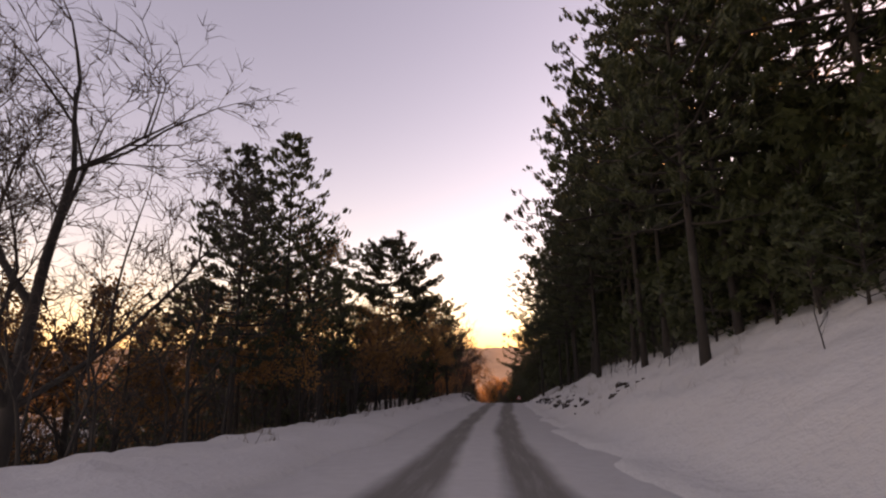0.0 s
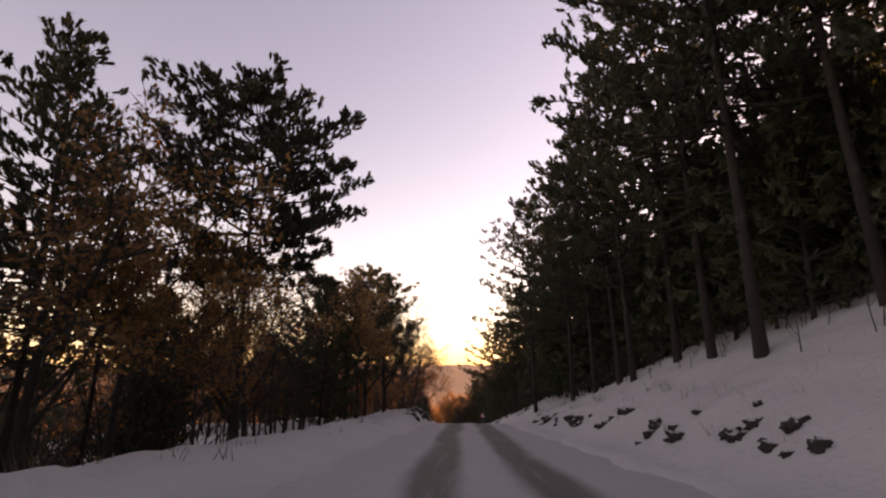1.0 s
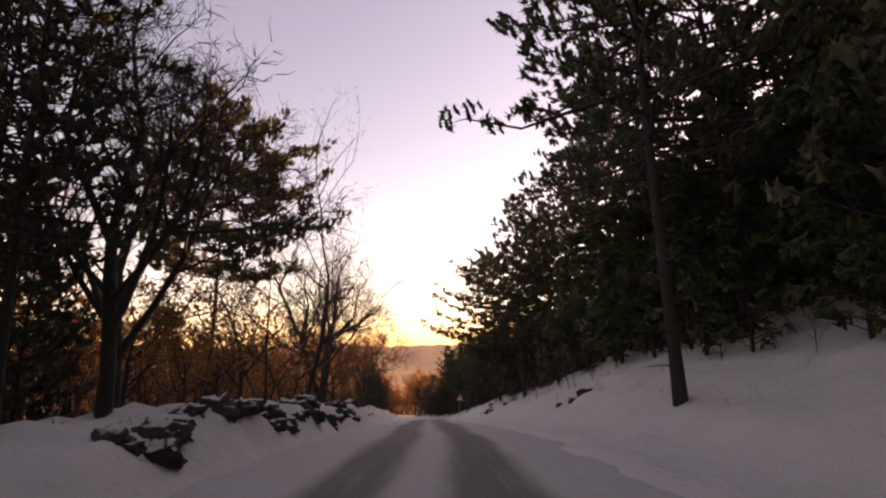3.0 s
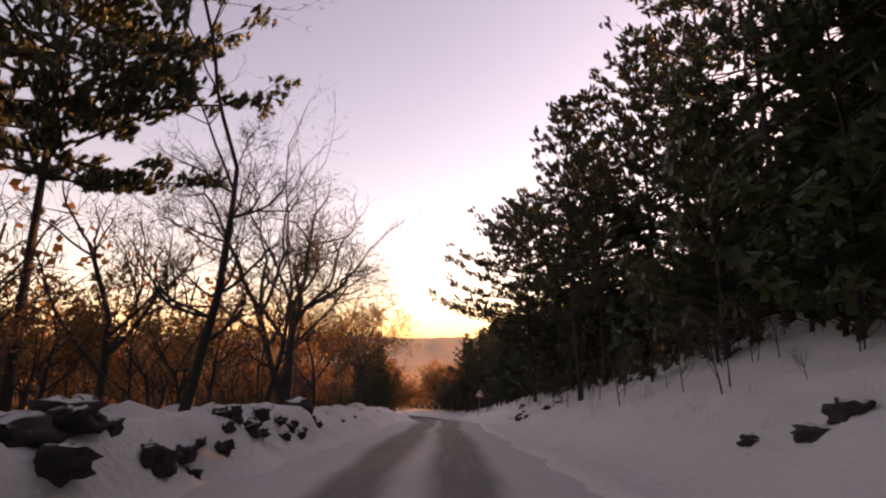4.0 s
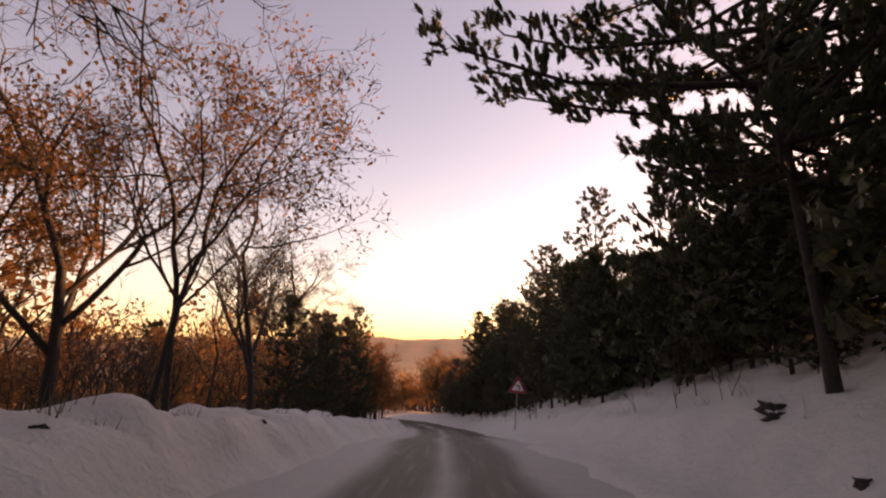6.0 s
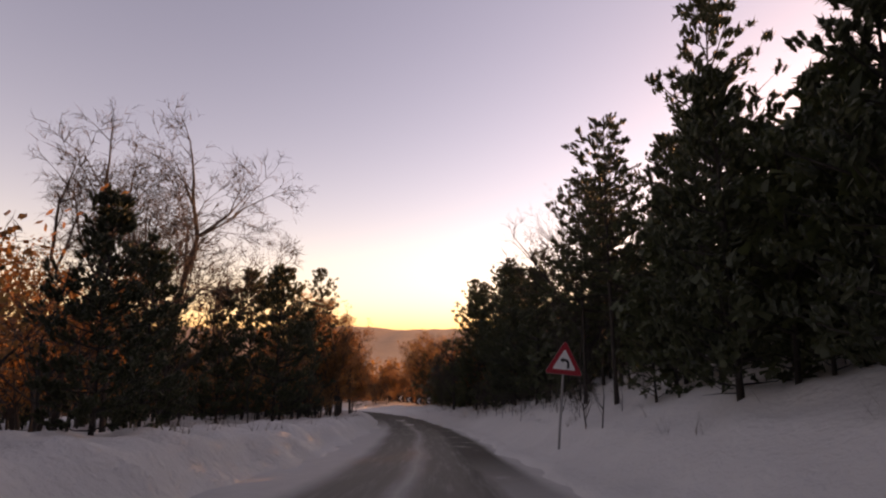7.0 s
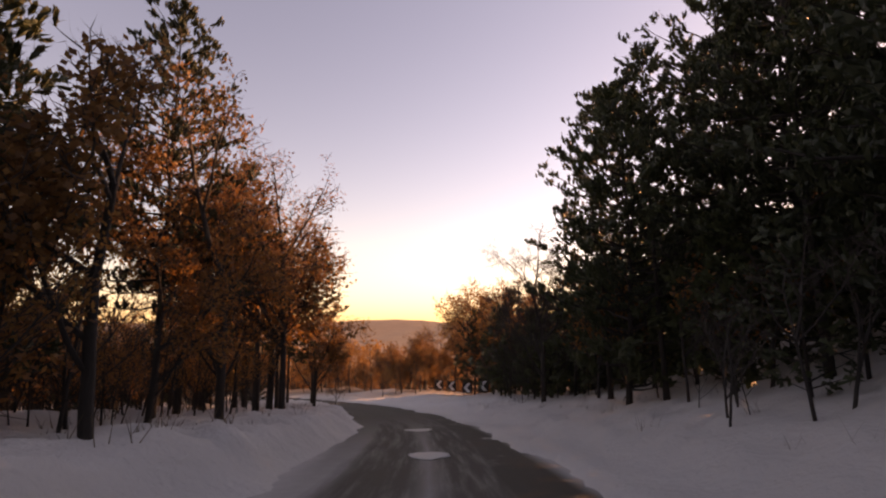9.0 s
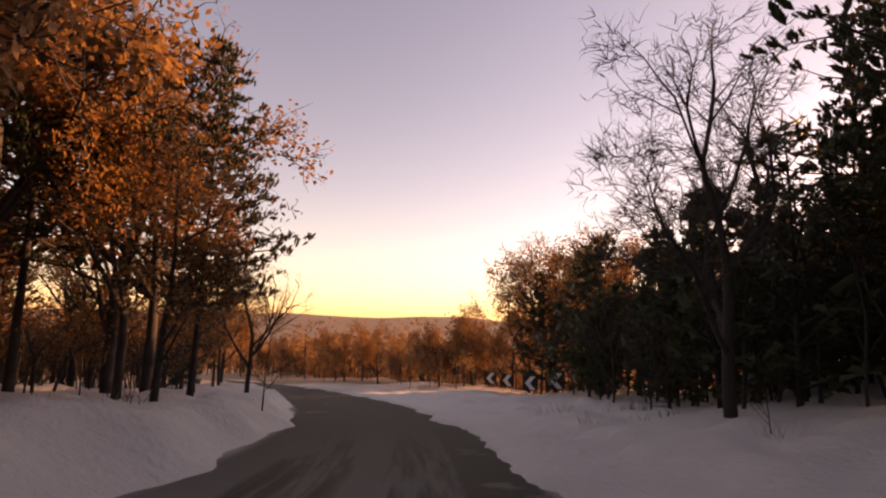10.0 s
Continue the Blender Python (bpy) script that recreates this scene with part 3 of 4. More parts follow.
# trees that stand out along the drive: kind, x, y, scale, turn
STANDING = [
    # downhill side
    ("bare_tall", -6.8, 4.3, 0.95, 20), ("tall_b", -6.6, 11.0, 0.62, 0), ("leafy_b", -10.4, 9.4, 0.9, 30), ("leafy_b", -12.2, 13.2, 0.95, 100), ("leafy_a", -9.4, 13.0, 0.7, 200), ("leafy_b", -13.4, 8.2, 0.95, 250), ("tall_b", -6.8, 14.6, 0.78, 250), ("tall_a", -9.5, 16.5, 0.75, 70), ("leafy_a", -6.9, 18.9, 1.12, 40),
    ("tall_b", -9.0, 22.0, 0.7, 15), ("hero_left", -6.5, 31.0, 1.0, 0), ("tall_c", -10.0, 27.0, 0.8, 10), ("young_a", -6.9, 41.0, 0.95, 30),
    ("tall_b", -8.2, 25.2, 0.6, 40), ("leafy_a", -8.6, 28.6, 0.9, 200), ("tall_c", -10.6, 30.2, 0.7, 0), ("bare_mid", -7.6, 34.2, 0.85, 60), ("young_a", -10.8, 33.6, 0.8, 90), ("young_b", -9.2, 30.9, 0.6, 10), ("leafy_b", -7.0, 24.0, 0.85, 120),
    ("young_a", -12.2, 26.2, 0.95, 0), ("young_b", -11.0, 22.0, 0.9, 70), ("leafy_b", -11.6, 36.6, 0.9, 30), ("young_a", -13.6, 39.0, 0.85, 160), ("leafy_b", -9.6, 40.0, 0.7, 0),
    ("leafy_b", -9.6, 47.4, 0.8, 20), ("leafy_a", -11.6, 50.0, 0.8, 90), ("young_a", -9.2, 52.6, 0.7, 0), ("tall_b", -11.2, 54.6, 0.5, 200), ("leafy_b", -13.2, 46.4, 0.9, 300), ("leafy_b", -8.6, 55.6, 0.7, 140), ("young_b", -13.6, 52.0, 0.9, 0), ("leafy_b", -12.4, 58.6, 0.8, 60),
    ("leafy_a", -5.9, 42.6, 0.95, 120), ("bare_tall", -9.0, 36.0, 0.85, 0), ("tall_b", -8.7, 44.0, 0.62, 10), ("tall_b", -4.6, 46.7, 0.56, 200), ("tall_b", -8.4, 46.6, 0.6, 0), ("tall_b", -8.9, 49.8, 0.62, 80),
    ("tall_a", -6.6, 48.5, 0.6, 130), ("bare_slim", -3.7, 53.6, 0.85, 0), ("bare_tall", -4.9, 49.2, 0.88, 100), ("bare_tall", -12.5, 44.2, 1.25, 200), ("bare_mid", -6.8, 52.5, 1.1, 160), ("hero_left", -8.5, 60.9, 1.1, 200),
    ("bare_high", -4.6, 60.8, 1.0, 0), ("bare_mid", -8.0, 63.0, 0.8, 10), ("bare_high", -6.2, 69.0, 1.0, 10), ("oak_wide", -6.7, 72.8, 1.1, 0),
    ("bare_mid", -7.4, 80.2, 0.9, 30), ("leafy_c", -5.0, 79.4, 1.0, 10), ("leafy_c", -4.2, 78.6, 0.95, 150), ("bare_mid", -5.6, 85.0, 0.75, 90),
    ("young_a", -6.0, 89.0, 0.5, 0), ("young_b", -5.4, 92.0, 0.55, 60), ("young_b", -6.2, 94.5, 0.55, 160), ("bare_tall", -12.4, 106.3, 1.4, 30),
    ("bare_tall", -15.4, 105.4, 1.35, 90), ("young_a", -8.3, 108.3, 0.92, 0), ("young_b", -10.3, 106.8, 0.85, 50), ("young_b", -8.8, 114.0, 0.8, 10),
    ("young_a", -9.6, 118.5, 0.9, 200), ("tall_b", -10.9, 125.9, 0.80, 20), ("leafy_b", -8.0, 120.5, 0.95, 0), ("leafy_a", -9.1, 126.1, 1.12, 30),
    ("leafy_a", -8.8, 129.4, 1.0, 70), ("tall_b", -10.2, 136.0, 0.52, 0), ("leafy_a", -12.0, 136.0, 0.85, 120), ("leafy_a", -11.3, 132.5, 1.25, 10), ("leafy_b", -10.0, 131.0, 1.15, 60),
    ("tall_a", -13.0, 139.5, 0.55, 40), ("bare_mid", -12.2, 140.9, 0.55, 0), ("leafy_b", -9.6, 134.4, 0.6, 100), ("leafy_a", -12.6, 137.4, 1.15, 70), ("bare_slim", -9.9, 138.2, 0.5, 30),
    ("leafy_b", -14.9, 138.5, 1.3, 30), ("leafy_a", -16.2, 136.2, 1.4, 250), ("tall_b", -13.4, 134.8, 0.75, 90), ("leafy_a", -13.0, 130.0, 1.3, 300), ("young_a", -13.7, 122.4, 1.33, 0), ("young_a", -13.4, 117.0, 1.2, 90), ("leafy_a", -14.5, 134.0, 1.15, 200),
    # uphill side
    ("tall_b", 7.0, 11.1, 1.05, 0), ("tall_c", 8.6, 12.6, 1.0, 90), ("tall_a", 7.3, 18.6, 1.1, 30), ("tall_c", 7.8, 17.2, 1.0, 0),
    ("tall_b", 7.6, 21.6, 1.05, 200), ("tall_a", 6.8, 27.0, 1.15, 100), ("tall_c", 8.2, 25.2, 1.0, 40), ("tall_b", 7.1, 29.8, 1.0, 10),
    ("tall_c", 7.4, 32.8, 1.0, 0), ("tall_b", 6.6, 34.9, 0.95, 70), ("tall_c", 6.8, 37.2, 0.95, 150), ("tall_b", 6.6, 40.6, 0.95, 0),
    ("tall_a", 6.2, 43.9, 0.9, 220), ("tall_c", 8.4, 44.4, 0.95, 0), ("tall_a", 4.9, 49.2, 0.95, 15), ("tall_b", 8.0, 52.0, 0.95, 100), ("tall_a", 8.2, 57.0, 0.95, 30), 
    ("tall_c", 8.9, 62.2, 0.9, 0), ("tall_b", 9.8, 66.5, 1.0, 20), ("tall_a", 10.8, 71.5, 0.95, 140), ("tall_a", 8.4, 79.5, 0.85, 30), ("tall_b", 10.2, 81.5, 0.95, 100), ("tall_b", 7.2, 99.6, 0.5, 20), ("young_b", 6.2, 107.8, 0.55, 0), ("young_b", 6.6, 81.6, 0.6, 0), ("tall_a", 8.6, 101.6, 0.55, 150), ("tall_a", 11.0, 9.5, 1.1, 40), ("tall_b", 10.2, 14.5, 1.1, 100), ("tall_a", 12.6, 14.2, 1.15, 210), ("tall_b", 10.6, 22.0, 1.1, 300), ("tall_b", 6.8, 106.2, 0.58, 60), ("tall_a", 7.8, 108.4, 0.6, 10), ("tall_b", 5.6, 69.2, 0.78, 80), ("tall_c", 8.4, 68.7, 0.85, 10), ("tall_c", 6.8, 70.2, 0.8, 0),
    ("hero_right", 5.3, 78.3, 0.94, 0), ("tall_b", 9.0, 76.0, 0.7, 0), ("tall_c", 7.6, 81.5, 0.45, 0), ("young_a", 6.0, 85.0, 0.75, 0),
    ("young_b", 5.2, 89.5, 0.75, 90), ("young_b", 5.2, 93.0, 0.85, 0), ("tall_c", 7.5, 97.0, 0.68, 80), ("young_a", 6.2, 95.5, 0.8, 10),
    ("bare_slim", 5.2, 104.0, 1.0, 0), ("tall_c", 5.0, 102.4, 0.55, 0), ("tall_b", 6.6, 103.3, 0.6, 0), ("tall_c", 5.2, 99.6, 0.6, 30),
    ("bare_mid", 6.4, 107.2, 1.15, 190), ("young_a", 4.5, 110.0, 0.85, 0), ("young_b", 4.0, 114.3, 0.8, 0), ("young_a", 4.2, 117.0, 0.92, 140),
    ("tall_b", 6.2, 118.6, 0.5, 0), ("tall_b", 5.2, 121.0, 0.6, 90), ("young_a", 6.8, 115.5, 0.65, 20), ("tall_b", 6.6, 131.0, 0.8, 200), ("tall_a", 8.2, 128.0, 0.8, 20), ("tall_b", 8.6, 122.5, 0.62, 0), ("tall_b", 7.2, 134.5, 0.8, 70), ("tall_b", 3.2, 128.4, 0.72, 30),
    ("tall_a", 4.6, 126.4, 0.75, 0), ("tall_b", 5.0, 124.0, 0.75, 60), ("tall_b", 2.6, 133.0, 0.82, 0), ("bare_tall", 0.5, 137.9, 0.84, 215),
    ("tall_b", 3.6, 137.5, 0.62, 0), ("bare_slim", -0.4, 141.3, 0.6, 0), ("young_b", 0.4, 143.0, 0.75, 0), ("young_a", 2.4, 129.6, 1.3, 20), ("young_a", 4.4, 119.6, 1.2, 0), ("young_a", 5.6, 112.6, 0.6, 50), ("young_a", 6.0, 125.6, 1.3, 200),
    ("leafy_b", -3.0, 161.5, 1.3, 20), ("leafy_a", -4.9, 165.5, 1.15, 70), ("leafy_b", -6.6, 169.0, 1.05, 130), ("leafy_b", -1.6, 158.0, 1.35, 190), ("leafy_a", -8.6, 173.0, 0.85, 250), ("young_a", -3.9, 159.6, 0.95, 10), ("young_b", -0.4, 155.6, 1.15, 80), ("leafy_b", -0.6, 163.0, 1.45, 300), ("leafy_b", -3.6, 170.0, 1.5, 40),
    ("leafy_b", -21.5, 152.0, 0.8, 0), ("leafy_a", -19.6, 149.0, 0.65, 60), ("leafy_b", -24.0, 155.5, 0.8, 120), ("leafy_b", -18.6, 145.6, 0.75, 200), ("leafy_b", -26.5, 159.0, 0.8, 10),
    ("leafy_b", 0.9, 152.0, 1.0, 0), ("leafy_b", -1.4, 158.5, 0.85, 80), ("leafy_a", 2.6, 150.0, 0.75, 160), ("leafy_b", -3.6, 164.0, 0.8, 240), ("leafy_a", -6.2, 169.0, 0.65, 30), ("leafy_b", 1.6, 156.0, 1.2, 300), ("young_b", -0.2, 161.0, 0.9, 0),
    ("young_b", 7.5, 72.5, 0.7, 0), ("young_a", 8.6, 71.0, 0.8, 40), ("young_b", 6.6, 74.8, 0.55, 90), ("young_a", 9.5, 66.5, 0.8, 10), ("young_b", 8.0, 64.5, 0.6, 70), ("young_a", 7.8, 79.0, 0.7, 0), ("young_a", 6.6, 82.5, 0.7, 140),
]
for key, x, y, size, turn in STANDING:
    plant(key, x, y, size, turn)


def scatter(seed, keys, s_range, d_range, gap, tries, size=(0.8, 1.1), lean=3.0, joined=None):
    """Trees strewn over a strip beside the road, none nearer than gap to another; with joined, into one mesh."""
    r = random.Random(seed)
    done = [(x, y) for _, x, y, _, _ in STANDING]
    near = min(abs(d_range[0]), abs(d_range[1]))
    for _ in range(tries):
        s, d = r.uniform(*s_range), r.uniform(*d_range)
        n = int(np.searchsorted(S, s))
        if n >= len(S):
            continue
        x, y = MID[n, 0] + TAN[n, 1] * d, MID[n, 1] - TAN[n, 0] * d
        if any((x - a) ** 2 + (y - b) ** 2 < gap * gap for a, b in done):
            continue
        if abs(road_place(x, y)[1][0]) < near - 0.5:
            continue
        if 132 < y < 166 and abs(x + 2.3 + 0.1 * (y - 128)) < 2.5:          # the verge before the bend signs is kept clear
            continue
        done.append((x, y))
        key, scale, turn, tip = r.choice(keys), r.uniform(*size), r.uniform(0, 360), (r.uniform(-lean, lean), r.uniform(-lean, lean))
        if joined is None:
            plant(key, x, y, scale, turn, 0.05, tip)
        else:
            joined.append((key, pose(x, y, ground_z(x, y) - 0.05, *tip, turn) @ Matrix.Scale(scale, 4)))


FLAT = {}


def flat_mesh(me):
    """The mesh's points, corners, first corners and corner counts as arrays."""
    if me.name not in FLAT:
        co, corners = np.empty(len(me.vertices) * 3), np.empty(len(me.loops), np.int32)
        first, count = np.empty(len(me.polygons), np.int32), np.empty(len(me.polygons), np.int32)
        me.vertices.foreach_get("co", co)
        me.loops.foreach_get("vertex_index", corners)
        me.polygons.foreach_get("loop_start", first)
        me.polygons.foreach_get("loop_total", count)
        FLAT[me.name] = (co.reshape(-1, 3), corners, first, count)
    return FLAT[me.name]


def join_stuff(name, trees, label, category):
    """Many trees as one mesh."""
    cos, corners, firsts, counts, slots, mats, n, c = [], [], [], [], [], [], 0, 0
    for key, m in trees:
        turn, move = np.array(m.to_3x3()).T, np.array(m.translation)
        for _, me in PROTOS[key][1]:
            co, corner, first, count = flat_mesh(me)
            if me.materials[0] not in mats:
                mats.append(me.materials[0])
            cos.append(co @ turn + move)
            corners.append(corner + n)
            firsts.append(first + c)
            counts.append(count)
            slots.append(np.full(len(first), mats.index(me.materials[0]), np.int32))
            n, c = n + len(co), c + len(corner)
    out = bpy.data.meshes.new(name)
    out.vertices.add(n)
    out.loops.add(c)
    out.polygons.add(sum(len(f) for f in firsts))
    out.vertices.foreach_set("co", np.concatenate(cos).ravel())
    out.loops.foreach_set("vertex_index", np.concatenate(corners))
    out.polygons.foreach_set("loop_start", np.concatenate(firsts))
    out.polygons.foreach_set("loop_total", np.concatenate(counts))
    out.polygons.foreach_set("material_index", np.concatenate(slots))
    for mat in mats:
        out.materials.append(mat)
    out.update(calc_edges=True)
    tagged(new(name, out), label, category, kind="stuff")


DEEP, UNDER, BRUSH = [], [], []
scatter(1, ["tall_c"], (2, 74), (9.5, 14), 3.2, 120, (0.75, 1.05))
scatter(2, ["deep_a", "deep_b"], (-5, 78), (14, 29), 4.4, 300, (0.7, 1.0), joined=DEEP)
scatter(10, ["low"], (0, 72), (8.6, 22), 1.75, 520, (0.6, 1.5), joined=DEEP)
scatter(14, ["low"], (56, 126), (6.6, 20), 1.8, 400, (0.45, 1.3), joined=DEEP)
scatter(38, ["low"], (4, 34), (7.3, 10.5), 0.95, 330, (0.45, 1.2), joined=DEEP)
scatter(43, ["low"], (33, 46), (7.4, 11), 0.95, 170, (0.45, 1.2), joined=DEEP)
scatter(39, ["low"], (46, 58), (6.5, 10.5), 0.95, 180, (0.45, 1.2), joined=DEEP)
scatter(3, ["young_a", "young_b", "young_b"], (82, 130), (6.0, 11), 2.2, 130, (0.45, 0.75))
scatter(4, ["deep_a", "deep_b"], (75, 104), (14, 28), 3.5, 130, (0.42, 0.62), joined=DEEP)
scatter(27, ["deep_a", "deep_b"], (104, 119), (12, 28), 3.2, 70, (0.3, 0.55), joined=DEEP)
scatter(28, ["deep_a", "deep_b"], (119, 150), (14, 30), 3.4, 120, (0.45, 0.7), joined=DEEP)
scatter(40, ["low"], (122, 150), (8.5, 18), 1.5, 240, (0.6, 1.3), joined=DEEP)
scatter(5, ["thin_a", "thin_b", "rust_b", "rust_b", "thin_a"], (46, 100), (-15, -6.2), 1.5, 260, (0.6, 1.15), 5)
scatter(25, ["thin_a", "thin_b", "thin_a", "rust_a"], (2, 46), (-9, -6.0), 1.3, 110, (0.6, 1.3), 5)
scatter(31, ["thin_a", "thin_b", "thin_a", "rust_far"], (2, 46), (-16, -9), 1.3, 220, (0.6, 1.3), 5, joined=UNDER)
scatter(11, ["bare_mid", "bare_slim", "tall_c"], (5, 48), (-20, -9), 3.2, 90, (0.55, 0.8), 3)
scatter(6, ["thin_a", "rust_far", "rust_far", "thin_b"], (-2, 45), (-42, -13), 2.7, 260, (1.0, 1.7), 4, joined=UNDER)
scatter(26, ["thin_a", "rust_far", "rust_far", "thin_b"], (45, 112), (-38, -12), 2.6, 280, (1.2, 2.0), 4, joined=UNDER)
scatter(7, ["rust_a", "leafy_b", "young_b", "rust_b", "thin_a"], (98, 152), (-24, -5.8), 1.9, 200, (0.6, 1.0), 4)
scatter(8, ["rust_far", "rust_far", "rust_b", "thin_a", "rust_far"], (138, 225), (12, 40), 2.2, 280, (0.8, 1.35), 4, joined=UNDER)
scatter(33, ["rust_far", "thin_a", "rust_far"], (150, 230), (-40, -20), 3.0, 110, (0.9, 1.5), 4, joined=UNDER)
scatter(13, ["tall_c", "young_b", "rust_a", "tall_c"], (124, 150), (10.0, 20), 2.6, 60, (0.5, 0.75), 4)
scatter(15, ["deep_b", "deep_a"], (126, 152), (20, 36), 2.6, 80, (0.35, 0.55), 4, joined=DEEP)
# unseen pines behind the start, added to keep sky light off the trunks
scatter(16, ["deep_b", "deep_a"], (-70, -14), (7, 30), 5.0, 120, (0.8, 1.1), 4, joined=DEEP)
scatter(17, ["deep_b", "deep_a"], (-70, -14), (-30, -6), 5.0, 110, (0.7, 1.0), 4, joined=DEEP)
scatter(9, ["thin_a", "thin_b"], (5, 138), (5.2, 11), 2.2, 110, (0.2, 0.5), 8, joined=BRUSH)
scatter(24, ["low"], (56, 124), (6.0, 12), 1.4, 420, (0.35, 0.8), joined=DEEP)
scatter(18, ["thin_a", "thin_b", "thin_a", "thin_b", "rust_b"], (112, 126), (4.9, 12), 1.3, 80, (0.6, 1.3), 5)
scatter(34, ["thin_a", "thin_b", "thin_a", "rust_a"], (126, 150), (7.2, 14), 1.1, 170, (0.7, 1.5), 4)
scatter(35, ["thin_a", "thin_b", "bare_mid"], (122, 152), (-19, -6.5), 1.5, 70, (0.6, 1.0), 3)
scatter(37, ["rust_far", "thin_b", "thin_a"], (120, 162), (-17, -6.2), 0.9, 260, (0.35, 0.75), 6, joined=UNDER)
scatter(36, ["leafy_b", "leafy_a", "bare_mid"], (140, 178), (12, 34), 2.6, 70, (0.5, 0.8), 3)
scatter(19, ["deep_b", "low"], (4, 46), (-38, -17), 3.0, 130, (0.6, 1.0), joined=DEEP)
scatter(41, ["thin_b", "thin_a"], (96, 114), (4.3, 8.5), 0.9, 80, (0.2, 0.45), 9, joined=BRUSH)
scatter(42, ["thin_b", "thin_a"], (15, 60), (5.8, 8.6), 0.7, 160, (0.2, 0.45), 9, joined=BRUSH)
scatter(21, ["thin_b", "thin_a"], (56, 84), (4.8, 9), 0.8, 220, (0.18, 0.42), 8, joined=BRUSH)
scatter(22, ["rust_a", "rust_b", "thin_a"], (112, 165), (-22, -5.6), 1.1, 420, (0.5, 1.0), 5)
scatter(23, ["leafy_b", "rust_a", "leafy_a"], (54, 92), (-22, -10), 2.6, 90, (0.5, 0.85), 4)
scatter(29, ["leafy_b", "rust_a", "rust_a"], (150, 205), (-24, -5.5), 2.4, 80, (0.5, 0.9), 4)
scatter(30, ["leafy_b", "rust_a", "rust_a"], (156, 205), (6, 24), 2.4, 90, (0.5, 0.95), 4)
scatter(12, ["rust_a", "rust_far", "rust_far"], (152, 215), (-30, -5.0), 2.6, 120, (0.8, 1.4), 4, joined=UNDER)
scatter(44, ["low"], (70, 98), (6.0, 9.5), 0.9, 230, (0.45, 1.0), joined=DEEP)
join_stuff("brush", BRUSH, "leafless dark brush poking through the snow of the bank", "brush")
join_stuff("pine_wood", DEEP, "dark dense pine wood up the slope, with unseen shade trees behind the start", "woods")
join_stuff("brown_wood", UNDER, "brown broadleaved wood with saplings in the snow", "woods")


def crown_proto(key, seed, leaves, leaf):
    """A broad brown crown on a short stem, one metre high, for woods seen from afar."""
    r = random.Random(seed)
    stem, foliage = Mesher(), Mesher()
    top = Vector((r.uniform(-0.05, 0.05), r.uniform(-0.05, 0.05), 0.8))
    stem.tube([(0, 0, -0.02), top * 0.5, top], [0.016, 0.012, 0.004], 4)
    for _ in range(6):
        p, o = top * r.uniform(0.4, 0.95), unit(r)
        stem.tube([p, p + Vector((o.x, o.y, abs(o.z) + 0.3)) * 0.2], [0.005, 0.0015], 3)
    for _ in range(leaves):
        o, w = unit(r), unit(r)
        p = Vector((o.x * 0.28, o.y * 0.28, 0.6 + 0.38 * o.z)) * r.uniform(0.75, 1.05)
        foliage.leaf(p, w, w.orthogonal().normalized(), leaf, leaf * 0.72)
    keep_proto(key, "oak_tree", [("trunk", stem, TWIGS, False), ("foliage", foliage, DRY, False)], "", "", "")


def far_woods():
    """Brown woods on the slope below the road and over the valley, too many crowns to count."""
    for i in range(5):
        crown_proto(("near", i), 200 + i, 95, 0.056)
        crown_proto(("mid", i), 210 + i, 50, 0.08)
        crown_proto(("far", i), 220 + i, 10, 0.24)
    r = random.Random(78)
    spots = [(r.uniform(-150, -38), r.uniform(15, 230), 0.0) for _ in range(1150)]
    for _ in range(3000):
        a, far = r.uniform(-1.15, 1.0), 75 * (1300 / 75) ** (r.random() ** 1.25)
        spots.append((far * math.sin(a), 60 + far * math.cos(a), far))
    xs, ys = np.array([p[0] for p in spots]), np.array([p[1] for p in spots])
    zs, (ss, ds, _) = land(xs, ys), road_place(xs, ys)
    slope, valley = [], []
    for (x, y, far), z, s, d in zip(spots, zs, ss, ds):
        if far == 0:
            if abs(d) < 14:
                continue
            kind, h, group = "near" if x > -90 else "mid", r.uniform(4.5, 8.5), slope
        else:
            if abs(d) < 7 or far < 125 or (-46 < d < 40 and s < 150):
                continue
            kind, h, group = "near" if far < 190 else "mid" if far < 300 else "far", r.uniform(4, 8) * (1 + far / 900), valley
        group.append(((kind, r.randrange(5)), pose(x, y, z, 0, 0, r.uniform(0, 360)) @ Matrix.Scale(h, 4)))
    join_stuff("hillside_wood", slope, "rusty brown oak wood on the slope below the road", "woods")
    join_stuff("far_woods", valley, "brown winter woods spread over the valley", "woods")


far_woods()


# ---- stones, tufts and other small things by the road ----
def rock_mesh(seed, flat=0.75):
    r = random.Random(seed)
    bm = bmesh.new()
    bmesh.ops.create_icosphere(bm, subdivisions=3, radius=0.5)
    off = unit(r) * 9
    for v in bm.verts:
        p = v.co.normalized()
        k = 0.8 + 0.6 * noise.noise(p * 1.9 + off) + 0.45 * abs(noise.noise(p * 3.4 + off)) + 0.2 * noise.noise(p * 7.5 + off)
        v.co = Vector((p.x * k * 0.62, p.y * k * 0.5, p.z * k * 0.5 * flat))
    for f in bm.faces:
        f.smooth = True
    me = bpy.data.meshes.new("stone")
    bm.to_mesh(me)
    bm.free()
    me.materials.append(STONE)
    return me


ROCKS = [rock_mesh(i) for i in range(6)]


